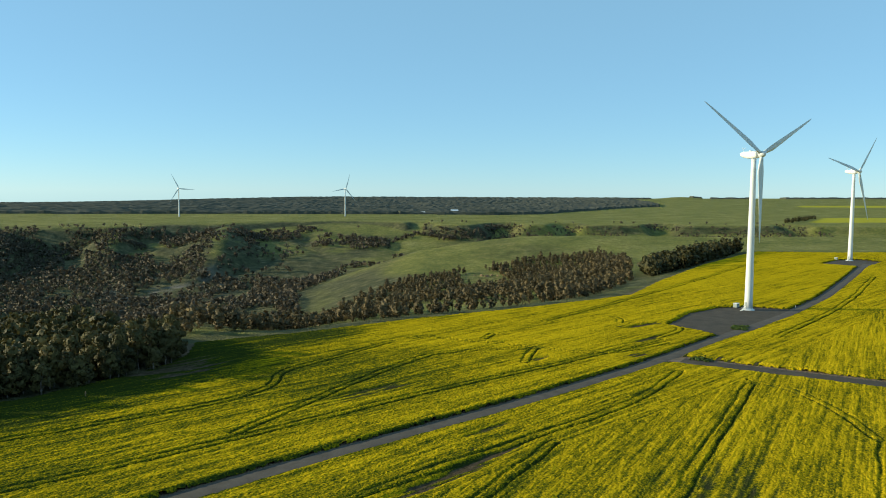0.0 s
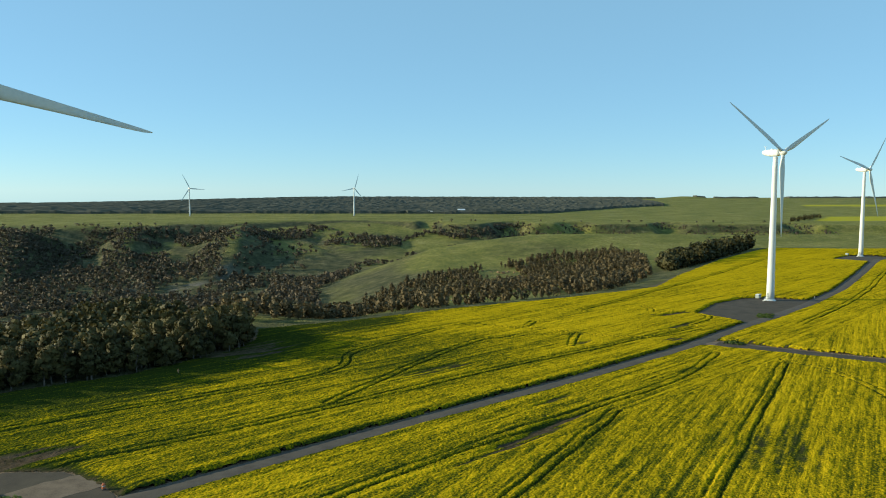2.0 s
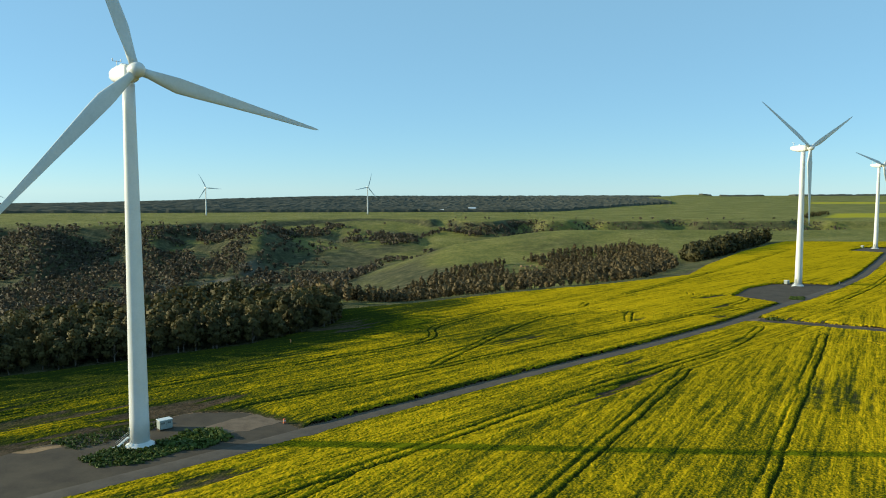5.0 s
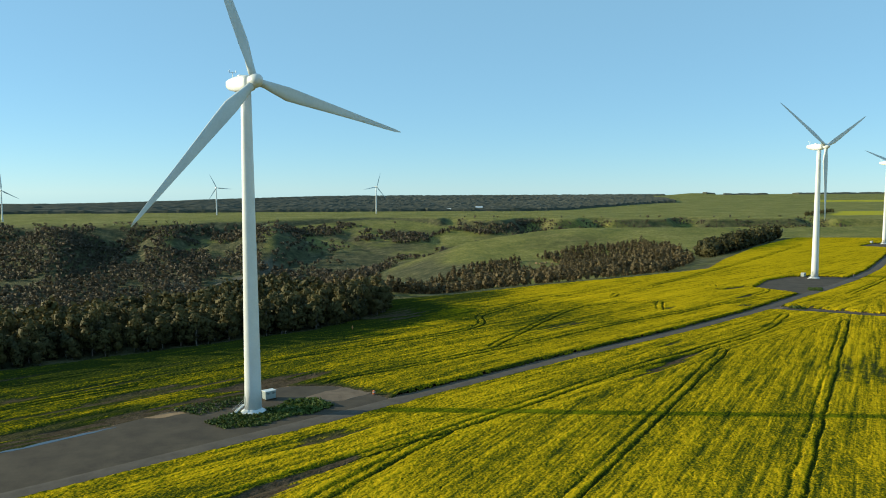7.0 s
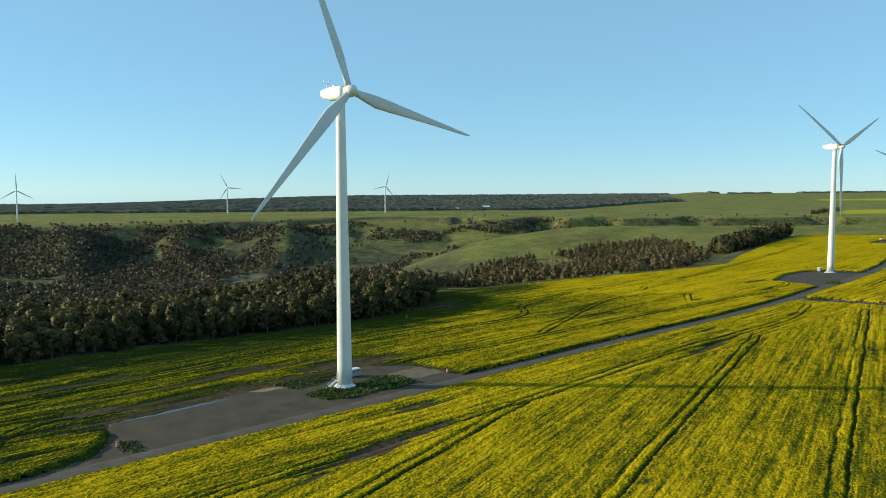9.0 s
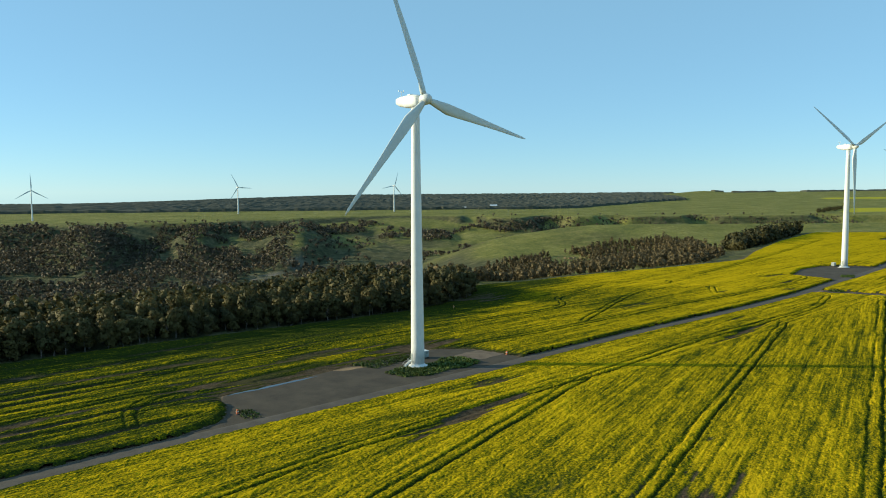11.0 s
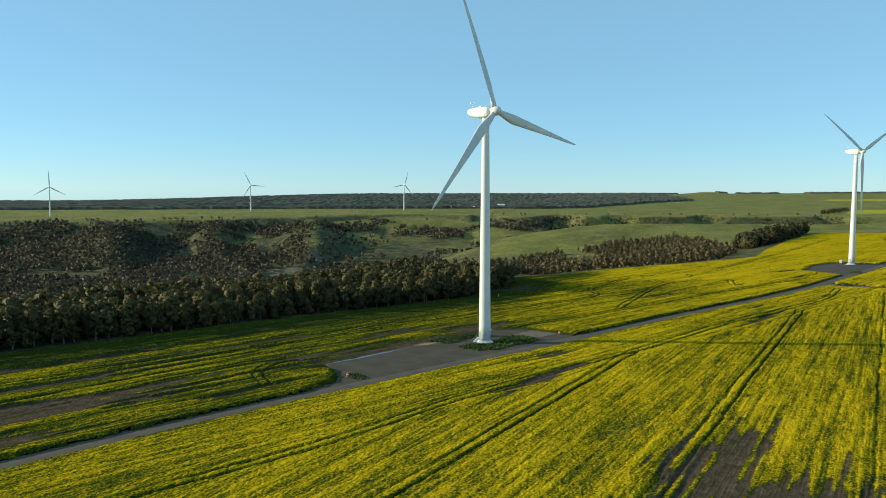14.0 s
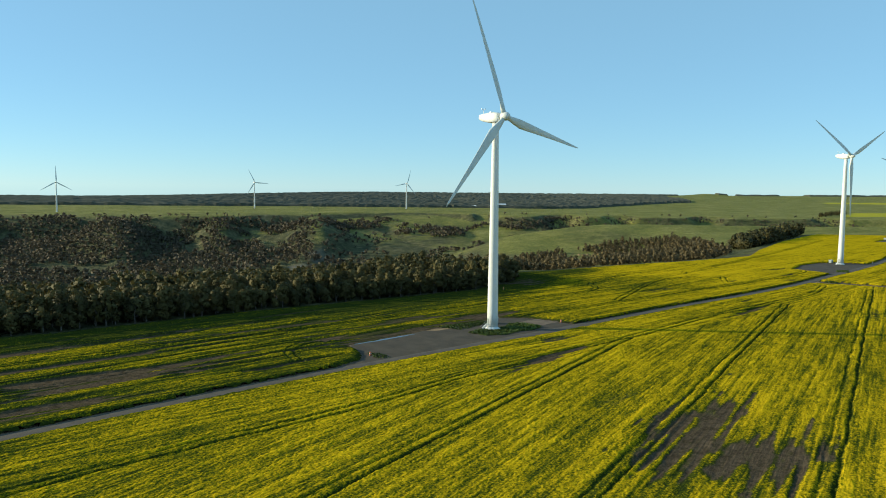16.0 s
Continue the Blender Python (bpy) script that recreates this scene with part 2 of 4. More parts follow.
def crop_material():
    m, n, l, b = material("flowering_canola", 1.0, 0, 0.0)
    pos = n.new("ShaderNodeNewGeometry").outputs["Position"]
    fine, mid, wide = noise_node(n, l, 2.1, 5, pos, 0.7), noise_node(n, l, 0.45, 4, pos), noise_node(n, l, 0.03, 4, pos)
    rows = []
    for deg in (42.5, 57.5):
        turn = n.new("ShaderNodeMapping")
        turn.inputs["Rotation"].default_value = (0, 0, radians(-deg))
        l.new(pos, turn.inputs["Vector"])
        squeeze = n.new("ShaderNodeVectorMath")
        squeeze.operation = "MULTIPLY"
        squeeze.inputs[1].default_value = (0.05, 1.25, 0.3)
        l.new(turn.outputs[0], squeeze.inputs[0])
        rows.append(math_node(n, l, "ADD", noise_node(n, l, 1.0, 2, squeeze.outputs[0]), math_node(n, l, "MULTIPLY", noise_node(n, l, 0.35, 2, squeeze.outputs[0]), 0.45)))
    heading = attribute(n, "heading")
    row = math_node(n, l, "ADD", math_node(n, l, "MULTIPLY", rows[1], heading), math_node(n, l, "MULTIPLY", rows[0], math_node(n, l, "SUBTRACT", 1.0, heading)))
    f = attribute(n, "bloom_shade")
    for value, middle, weight in ((fine, 0.5, 2.5), (mid, 0.5, 0.35), (wide, 0.5, 0.3), (row, 0.725, 1.15)):
        f = math_node(n, l, "ADD", f, math_node(n, l, "MULTIPLY", math_node(n, l, "SUBTRACT", value, middle), weight))
    f = math_node(n, l, "MULTIPLY", f, 1.0, True)
    colour = ramp(n, l, f, [(0.0, (0.028, 0.038, 0.008)), (0.1, (0.034, 0.046, 0.008)), (0.32, (0.076, 0.085, 0.007)), (0.58, (0.255, 0.188, 0.006)), (0.92, (0.52, 0.36, 0.009))])
    soil = ramp(n, l, math_node(n, l, "ADD", math_node(n, l, "MULTIPLY", mid, 0.6), math_node(n, l, "MULTIPLY", fine, 0.4)), [(0.38, (0.052, 0.037, 0.025)), (0.62, (0.115, 0.084, 0.058))])
    thin = math_node(n, l, "ADD", attribute(n, "bare"), math_node(n, l, "MULTIPLY", math_node(n, l, "SUBTRACT", fine, 0.55), 1.6), True)
    thin = math_node(n, l, "MULTIPLY", thin, attribute(n, "bare"), True)
    l.new(mix(n, l, thin, colour, soil), b.inputs["Base Color"])
    bump(n, l, b, math_node(n, l, "ADD", fine, row), 0.9, 0.3)
    return m


def leaf_material(name, dark, light):
    m, n, l, b = material(name, 0.7, 0, 0.25)
    rnd = n.new("ShaderNodeObjectInfo").outputs["Random"]
    isl = n.new("ShaderNodeNewGeometry")
    f = math_node(n, l, "ADD", math_node(n, l, "MULTIPLY", rnd, 0.3), math_node(n, l, "MULTIPLY", isl.outputs["Random Per Island"], 0.18))
    f = math_node(n, l, "ADD", f, math_node(n, l, "MULTIPLY", noise_node(n, l, 0.13, 2, isl.outputs["Position"]), 0.85))
    colour = ramp(n, l, f, [(0.36, dark), (0.8, light)])
    l.new(colour, b.inputs["Base Color"])
    through_leaf, both = n.new("ShaderNodeBsdfTranslucent"), n.new("ShaderNodeMixShader")
    l.new(colour, through_leaf.inputs["Color"])
    both.inputs[0].default_value = 0.22
    l.new(b.outputs[0], both.inputs[1])
    l.new(through_leaf.outputs[0], both.inputs[2])
    l.new(both.outputs[0], n["Material Output"].inputs["Surface"])
    return m


M_GROUND, M_CROP = ground_material(), crop_material()
M_ROAD = surface("worn_gravel_road", (0.060, 0.050, 0.040), (0.105, 0.088, 0.070), 0.25, 6.0, 0.95, relief=0.4)
M_PAD = surface("compacted_gravel", (0.036, 0.028, 0.020), (0.078, 0.062, 0.042), 0.16, 5.0, 0.95, relief=0.4)
M_EARTH = surface("pale_earth", (0.15, 0.095, 0.05), (0.33, 0.22, 0.12), 0.4, 5.0, 0.95)
M_DIRT = surface("damp_brown_dirt", (0.095, 0.068, 0.046), (0.19, 0.140, 0.096), 0.3, 4.0, 0.95, relief=0.4)
M_WATER = surface("puddle_water", (0.03, 0.03, 0.03), (0.05, 0.045, 0.04), 0.5, 4.0, 0.06, specular=0.6)
M_WHITE = surface("white_painted_steel", (0.62, 0.64, 0.63), (0.71, 0.72, 0.71), 0.25, 2.5, 0.4, specular=0.5)
M_BLADE = surface("pale_grey_composite", (0.50, 0.54, 0.54), (0.61, 0.64, 0.63), 0.15, 2.0, 0.35, specular=0.5)
M_GREY = surface("galvanised_steel", (0.32, 0.33, 0.34), (0.46, 0.47, 0.48), 2.0, 12.0, 0.5, 0.6)
M_DARK = surface("dark_vent_paint", (0.03, 0.03, 0.03), (0.06, 0.06, 0.06), 2.0, 12.0, 0.6)
M_CABIN = surface("pale_green_cabinet_paint", (0.24, 0.28, 0.27), (0.34, 0.38, 0.36), 0.8, 9.0, 0.5)
M_ORANGE = surface("faded_orange_plastic", (0.42, 0.10, 0.04), (0.60, 0.18, 0.07), 3.0, 14.0, 0.6)
M_BARK = surface("grey_eucalypt_bark", (0.06, 0.05, 0.04), (0.20, 0.17, 0.14), 1.2, 8.0, 0.9)
M_LEAF = leaf_material("olive_eucalypt_leaves", (0.026, 0.029, 0.011), (0.112, 0.094, 0.030))
M_LEAF_BROWN = leaf_material("brownish_casuarina_leaves", (0.040, 0.034, 0.017), (0.170, 0.128, 0.058))
M_SHRUB = leaf_material("scrub_leaves", (0.026, 0.027, 0.018), (0.105, 0.085, 0.055))
M_FOREST = surface("distant_forest_canopy", (0.050, 0.056, 0.042), (0.105, 0.102, 0.078), 0.006, 0.05, 1.0, specular=0.05, relief=0.5, relief_depth=3.0)
M_TUFT = leaf_material("grass_tuft_blades", (0.030, 0.050, 0.010), (0.085, 0.12, 0.022))
M_ROOF = surface("white_sheet_roof", (0.68, 0.68, 0.66), (0.8, 0.8, 0.79), 0.2, 2.0, 0.5)
M_WALL = surface("cream_shed_wall", (0.34, 0.31, 0.27), (0.48, 0.45, 0.40), 0.2, 2.0, 0.8)


# ---- mesh helpers ----
def mesh_data(name, verts, faces, mat, smooth_shade=False, attributes=()):
    """A mesh from arrays: verts n x 3, faces m x 3 or m x 4."""
    verts, faces = np.asarray(verts, np.float32), np.asarray(faces, np.int32)
    me = bpy.data.meshes.new(name)
    k = faces.shape[1]
    me.vertices.add(len(verts))
    me.vertices.foreach_set("co", verts.ravel())
    me.loops.add(faces.size)
    me.loops.foreach_set("vertex_index", faces.ravel())
    me.polygons.add(len(faces))
    me.polygons.foreach_set("loop_start", np.arange(0, faces.size, k, dtype=np.int32))
    me.polygons.foreach_set("use_smooth", np.full(len(faces), smooth_shade))
    for key, values in attributes:
        a = me.attributes.new(key, "FLOAT", "POINT")
        a.data.foreach_set("value", np.asarray(values, np.float32).ravel())
    me.materials.append(mat)
    me.update(calc_edges=True)
    return me


def bm_data(name, bm, mat, smooth_shade=False):
    me = bpy.data.meshes.new(name)
    bmesh.ops.recalc_face_normals(bm, faces=bm.faces)
    for f in bm.faces:
        f.smooth = smooth_shade
    bm.to_mesh(me)
    bm.free()
    me.materials.append(mat)
    return me


def part(name, data, parent, m=None, label=""):
    ob = new(name, data)
    ob.parent = parent
    if m is not None:
        ob.matrix_basis = m
    return tagged(ob, label) if label else ob


def loft(rings, closed=True, caps=True):
    """A bmesh skin over rings of points."""
    bm = bmesh.new()
    rows = [[bm.verts.new(p) for p in ring] for ring in rings]
    for a, b in zip(rows[:-1], rows[1:]):
        n = len(a)
        for i in range(n if closed else n - 1):
            bm.faces.new((a[i], a[(i + 1) % n], b[(i + 1) % n], b[i]))
    if caps:
        bm.faces.new(rows[0][::-1])
        bm.faces.new(rows[-1])
    return bm


def circle(r, z, n=32):
    return [(r * math.cos(2 * math.pi * i / n), r * math.sin(2 * math.pi * i / n), z) for i in range(n)]


def box(bm, size, m, bevel=0.0):
    out = bmesh.ops.create_cube(bm, size=1.0, matrix=m @ Matrix.Diagonal((*size, 1)))
    if bevel:
        edges = {e for v in out["verts"] for e in v.link_edges}
        bmesh.ops.bevel(bm, geom=list(edges), offset=bevel, segments=2, affect="EDGES")


# ---- ground ----
gx = steps([(-3600, 90), (-1300, 24), (-700, 10), (700, 10), (1300, 24), (3600, 90)])
gy = steps([(-900, 60), (-250, 14), (200, 8), (800, 8), (1250, 9), (1850, 9), (2400, 26), (4820, 60)])
GX, GY = np.meshgrid(gx, gy)
GZ = terrain(GX, GY)


def grid_faces(rows, cols, keep=None):
    i = np.arange(rows * cols).reshape(rows, cols)
    f = np.stack([i[:-1, :-1], i[:-1, 1:], i[1:, 1:], i[1:, :-1]], -1)
    return f[keep] if keep is not None else f.reshape(-1, 4)


slope = np.hypot(np.gradient(GZ, gx, axis=1), np.gradient(GZ, gy, axis=0))
in_field = inside(GX, GY, FIELD)
patchy = fbm(GX / 140, GY / 140, 41)
scrub = smooth(0.10, 0.34, slope + 0.5 * (patchy - 0.5)) * smooth(250, 60, GX - 0.05 * GY) * (GY > 500) * (GY < 2000)
left_side = smooth(-20, -160, GX - 0.06 * (GY - 900)) * smooth(420, 560, GY) * smooth(1720, 1600, GY + 30 * (patchy - 0.5))
knoll = smooth(1.1, 0.7, np.hypot((GX + 310) / 110, (GY - 1420) / 170))
left_side = left_side * (1 - 0.6 * knoll)
scrub = np.maximum(scrub, left_side * smooth(0.72, 0.5, fbm(GX / 90, GY / 60, 44)) * smooth(-12, -30, GZ))
scrub = np.maximum(scrub, smooth(-45, -62, GZ) * smooth(-60, -160, GX) * smooth(1500, 1350, GY))
scrub = np.maximum(scrub, 0.8 * smooth(0.18, 0.36, slope) * smooth(0.3, 0.5, patchy) * (GY > 900))
verge_d = line_distance(GX, GY, FIELD[9:18])[0]
# verge shrubs, with the tree shade on the grass painted in too
scrub = np.maximum(scrub, 0.85 * smooth(90, 30, verge_d) * smooth(0.15, 0.4, fbm(GX / 18, GY / 18, 45)))
wood_d = line_distance(GX, GY, NEAR_WOOD + NEAR_WOOD[:1])[0]
# scrub under the trees; the band around them paints shaded grass darker
scrub = np.maximum(scrub, np.maximum(inside(GX, GY, NEAR_WOOD) * 1.0, smooth(26, 8, wood_d)))
rock = smooth(0.48, 0.60, fbm(GX / 34, GY / 34, 43)) * smooth(130, 40, np.hypot(GX + 385, (GY - 1170) * 0.9))
rape = (inside(GX, GY, [(1000, 1850), (1500, 1750), (3000, 1900), (3000, 2150), (1200, 2150)]) | inside(GX, GY, [(1650, 3150), (3400, 3000), (3400, 3300), (1750, 3350)])) * 1.0
ground = new("ground", mesh_data("ground", np.stack([GX, GY, GZ], -1).reshape(-1, 3), grid_faces(len(gy), len(gx)), M_GROUND, True,
             (("soil", in_field * 1.0), ("scrub", scrub), ("rock", rock), ("rape", rape))))
tagged(ground, "rolling green pasture, gullies and bare brown soil reaching the horizon", "ground", kind="structure")


# ---- roads and pads ----
def ribbon(name, line, width, z, mat, seed):
    pts = []
    for (ax, ay), (bx, by) in zip(line[:-1], line[1:]):
        n = max(1, int(math.hypot(bx - ax, by - ay) / 4))
        pts += [(ax + (bx - ax) * k / n, ay + (by - ay) * k / n) for k in range(n)]
    p = np.array(pts + [line[-1]], float)
    for _ in range(6):
        p[1:-1] = 0.25 * p[:-2] + 0.5 * p[1:-1] + 0.25 * p[2:]
    d = np.gradient(p, axis=0)
    d /= np.linalg.norm(d, axis=1)[:, None]
    nrm = np.stack([-d[:, 1], d[:, 0]], 1)
    s = np.arange(len(p))
    wob = lambda k: 0.7 * (vnoise(s / 2.3, s * 0 + k, seed) - 0.5)
    cross = [(-width / 2 - 0.6 + wob(1), -0.04), (-width / 2 + 0.3, z), (-width / 4, z + 0.05), (0, z + 0.02), (width / 4, z + 0.05), (width / 2 - 0.3, z), (width / 2 + 0.6 + wob(5), -0.04)]
    verts = np.stack([np.c_[p + nrm * np.reshape(o, (-1, 1)), np.full(len(p), h)] for o, h in cross], 1)
    return new(name, mesh_data(name, verts.reshape(-1, 3), grid_faces(len(p), len(cross)), mat, True)), p


road, road_line = ribbon("road", ROAD, 5.6, 0.09, M_ROAD, 3)
tagged(road, "dark grey gravel farm road through the canola", "road", kind="structure")
side_road, _ = ribbon("road_side", SIDE_ROAD, 7.6, 0.07, M_PAD, 4)
tagged(side_road, "brown gravel side track between canola fields", "road", kind="structure")


def slab(name, polygon, z, mat, seed, wobble=0.8):
    """A flat patch with a worn outline and a bevelled rim."""
    pts = []
    for (ax, ay), (bx, by) in zip(polygon, polygon[1:] + polygon[:1]):
        n = max(1, int(math.hypot(bx - ax, by - ay) / 1.5))
        pts += [(ax + (bx - ax) * k / n, ay + (by - ay) * k / n) for k in range(n)]
    p = np.array(pts, float)
    for _ in range(3):
        p = 0.25 * np.roll(p, 1, 0) + 0.5 * p + 0.25 * np.roll(p, -1, 0)
    p += wobble * np.stack([vnoise(p[:, 0] / 2, p[:, 1] / 2, seed), vnoise(p[:, 0] / 2, p[:, 1] / 2, seed + 1)], 1) - wobble / 2
    c = p.mean(0)
    bm = bmesh.new()
    low = [bm.verts.new((x, y, -0.05)) for x, y in c + (p - c) * 1.01]
    top = [bm.verts.new((x, y, z)) for x, y in p]
    for i in range(len(p)):
        j = (i + 1) % len(p)
        bm.faces.new((low[i], low[j], top[j], top[i]))
    bmesh.ops.triangulate(bm, faces=[bm.faces.new(top)])
    return new(name, bm_data(name, bm, mat))


for polygon, seed in ((PAD_A, 21), (PAD_B, 22), (PAD_C, 23)):
    tagged(slab("pavement", polygon, 0.05, M_PAD, seed), "brown-grey compacted gravel hardstand beside a wind turbine", "hardstand", kind="structure")


def blob(cx, cy, rx, ry, deg):
    c, s = math.cos(radians(deg)), math.sin(radians(deg))
    return [(cx + c * rx * math.cos(a) - s * ry * math.sin(a), cy + s * rx * math.cos(a) + c * ry * math.sin(a)) for a in np.linspace(0, 2 * math.pi, 24, endpoint=False)]


for k, (cx, cy, rx, ry, deg) in enumerate([(-171.5, 87.5, 4.5, 1.8, 30), (-151, 88.5, 15, 0.7, 43), (-130, 128, 9, 0.9, 40), (-168, 120, 6, 0.9, 40), (99, 252, 5, 1.6, -30)]):
    tagged(slab("water", blob(cx, cy, rx, ry, deg), 0.075, M_WATER, 50 + k, 0.9), "shallow rain puddle lying on the soil", "puddle", kind="structure")
tagged(slab("ground_patch", blob(-91, 124.5, 13, 5.5, 40), 0.08, M_DIRT, 62, 1.6), "worn brown dirt between the turbine and the road", "dirt", kind="structure")
tagged(slab("ground_patch", blob(102, 259, 12, 6, -20), 0.04, M_DIRT, 63, 1.6), "worn brown dirt where two tracks meet", "dirt", kind="structure")
tagged(slab("ground_patch", blob(-131.5, 107.2, 6, 1.3, 25), 0.085, M_EARTH, 61, 1.2), "pale bare earth at the edge of the hardstand", "earth", kind="structure")


# ---- canola ----
CU, CV = np.array([0.7373, 0.6756]), np.array([-0.6756, 0.7373])
cu = steps([(-560, 9), (-300, 1.6), (-230, 0.72), (260, 0.72), (420, 1.5), (900, 4)])
cv = steps([(-560, 14), (-60, 2.2), (-8, 0.5), (145, 0.5), (290, 0.9), (420, 2.5)])
U, V = np.meshgrid(cu, cv)
CX, CY = U * CU[0] + V * CV[0], U * CU[1] + V * CV[1]
CX += 0.25 * np.random.uniform(-1, 1, CX.shape)
CY += 0.2 * np.random.uniform(-1, 1, CX.shape)
road_d, _, road_side = line_distance(CX, CY, [tuple(q) for q in road_line[::3]])
side_d, _, side_side = line_distance(CX, CY, SIDE_ROAD)
south = (road_side < 0)
headland = road_d < 34
a57 = radians(57.5)
along = np.where(south & ~headland, CX * math.cos(a57) + CY * math.sin(a57), U)
across = np.where(south & ~headland, CX * math.sin(a57) - CY * math.cos(a57), V)
streak = 0.5 * vnoise(along / 2.6, across / 1.0, 71) + 0.5 * vnoise(along / 22, across / 0.95, 75)
band = fbm(along / 70, across / 3.4, 72, 3)
lump = vnoise(CX / 1.6, CY / 1.6, 73)
height = 1.05 + 0.18 * (streak - 0.5) + 0.24 * (band - 0.5) + 0.10 * (lump - 0.5) + 0.075 * np.random.uniform(-1, 1, CX.shape)
wide = fbm(CX / 60, CY / 60, 74, 3)
bloom_shade = 0.63 + 0.3 * (wide - 0.5) + 0.32 * (band - 0.5) + 0.5 * (streak - 0.5) + 0.12 * np.random.uniform(-1, 1, CX.shape)
bloom_shade -= 0.22 * smooth(60, 20, np.hypot(CX + 20, (CY - 245) * 1.2)) + 0.29 * smooth(10, -110, CX) * (road_side > 0)
bloom_shade += 0.14 * smooth(60, 400, U)
# the wood's shadow over the crop edge, put into the colour
bloom_shade -= 0.5 * smooth(36, 14, line_distance(CX, CY, FIELD[1:12])[0])
bloom_shade += (0.08 - 0.14 * smooth(-50, -110, CX)) * smooth(80, -40, CY) * south
rim = np.minimum(road_d - 3.0, 60)
bloom_shade -= 0.25 * smooth(2.5, 0.3, rim)

# wheel tracks: pairs of sunken ruts
TRAMS = [[(-170, -146), (33, 172)], [(-128, -146), (105, 225)], [(-214, -138), (-64, 90)], [(-39, -70), (113, 169)],
         [(-60, 94), (-12, 142), (38, 184), (64, 207), (88, 241)], [(108, 230), (116, 215), (117, 195), (113, 172)],
         [(-110, 128), (-72, 153), (-46, 175), (-20, 197), (8, 222), (42, 247), (100, 296)],
         [(-190, 100), (-150, 136), (-100, 176), (-67, 199), (-50, 213), (-44, 228), (-46, 243), (-35, 257), (-10, 293)],
         [(-45, 181), (-29, 211), (-7, 253), (10, 275), (44, 279)], [(10, 300), (36, 288), (56, 274), (74, 270), (100, 289)],
         [(-245, 15), (-230, 29), (-214, 49), (-193, 71), (-178, 84)], [(-176, 52), (-181, 62), (-181, 72), (-176, 80), (-168, 83)], [(38, 256), (42, 270), (46, 280)], [(94, 336), (97, 343), (95, 350)], [(28, 299), (32, 308)], [(-2, 300), (6, 305)], [(100, 300), (118, 318), (116, 330), (100, 335)], [(-263, 40), (-200, 88), (-150, 132)],
         [(60, 340), (170, 470), (300, 640)], [(-330, -175), (-203, -42), (-178, -18), (-158, -2), (-120, 40), (-100, 60), (-60, 94)], [(150, 300), (230, 385), (330, 520)]]
rut = np.zeros(CX.shape)


def eased(line):
    """A polyline with its corners cut twice."""
    for _ in range(2):
        p = np.array(line, float)
        cut = np.stack([0.75 * p[:-1] + 0.25 * p[1:], 0.25 * p[:-1] + 0.75 * p[1:]], 1).reshape(-1, 2)
        line = [tuple(p[0]), *map(tuple, cut), tuple(p[-1])]
    return line


for line in TRAMS:
    line = eased(line) if len(line) > 2 else line
    lo, hi = np.min(line, 0) - 5, np.max(line, 0) + 5
    pick = (CX > lo[0]) & (CX < hi[0]) & (CY > lo[1]) & (CY < hi[1])
    px, py = CX[pick], CY[pick]
    d, _, sd = line_distance(px + 0.8 * (vnoise(px / 9, py / 9, 81) - 0.5), py + 0.8 * (vnoise(px / 9, py / 9, 82) - 0.5), line)
    r = smooth(0.60, 0.25, np.abs(d - 1.4)) * (0.75 + 0.25 * vnoise(px / 14, py / 14, 83)) * np.where(sd < 0, 1.0, 0.6)
    rut[pick] = np.maximum(rut[pick], r)

# thin and bare patches
BARE = [(-74, -10, 32, 7, 57, 0.9), (-70, -26, 16, 11, 57, 0.9), (-90, 10, 10, 3, 57, 0.3), (62, 143, 16, 8, 57, 0.3), (12, 158, 20, 2.4, 48, 0.9), (18, 182, 7, 1.6, 42, 0.5), (-225, 30, 28, 6, 45, 0.9), (-224, 4, 20, 3.5, 45, 0.9),
        (-98, 58, 17, 2.6, 48, 0.85), (-92, 86, 10, 2.5, 42, 0.5), (-15, 217, 14, 3, 40, 0.5), (-150, 118, 30, 3, 41, 0.6), (-147, 98, 26, 4.5, 43, 1.0), (-114, 133, 14, 5, 42, 1.0), (-172, 86, 9, 3, 35, 0.8),
        (95, 297, 12, 2.2, 42, 0.55), (101, 259, 13, 6, -20, 1.0), (104, 330, 10, 2, 30, 0.7), (-80, 250, 12, 10, 42, 0.8), (44, 262, 5, 2, 60, 0.5), (-185, 112, 40, 2.2, 38, 0.6)]
bare, low = np.zeros(CX.shape), np.zeros(CX.shape)
ragged = 0.72 * fbm(along / 24, across / 1.3, 91, 2) + 0.28 * fbm(CX / 7, CY / 7, 92, 3)
for x0, y0, rx, ry, deg, amount in BARE:
    c, s = math.cos(radians(deg)), math.sin(radians(deg))
    q = np.hypot(((CX - x0) * c + (CY - y0) * s) / rx, (-(CX - x0) * s + (CY - y0) * c) / ry)
    bare = np.maximum(bare, min(1.0, amount + 0.1) * smooth(1.3, 0.6, q + 3.6 * (ragged - 0.5)))
    low = np.maximum(low, min(1.0, amount + 0.1) * smooth(1.9, 0.3, q + 1.2 * (ragged - 0.5)))
bare = smooth(0.15, 0.95, bare + 0.6 * (0.5 - streak) * (bare > 0.05))
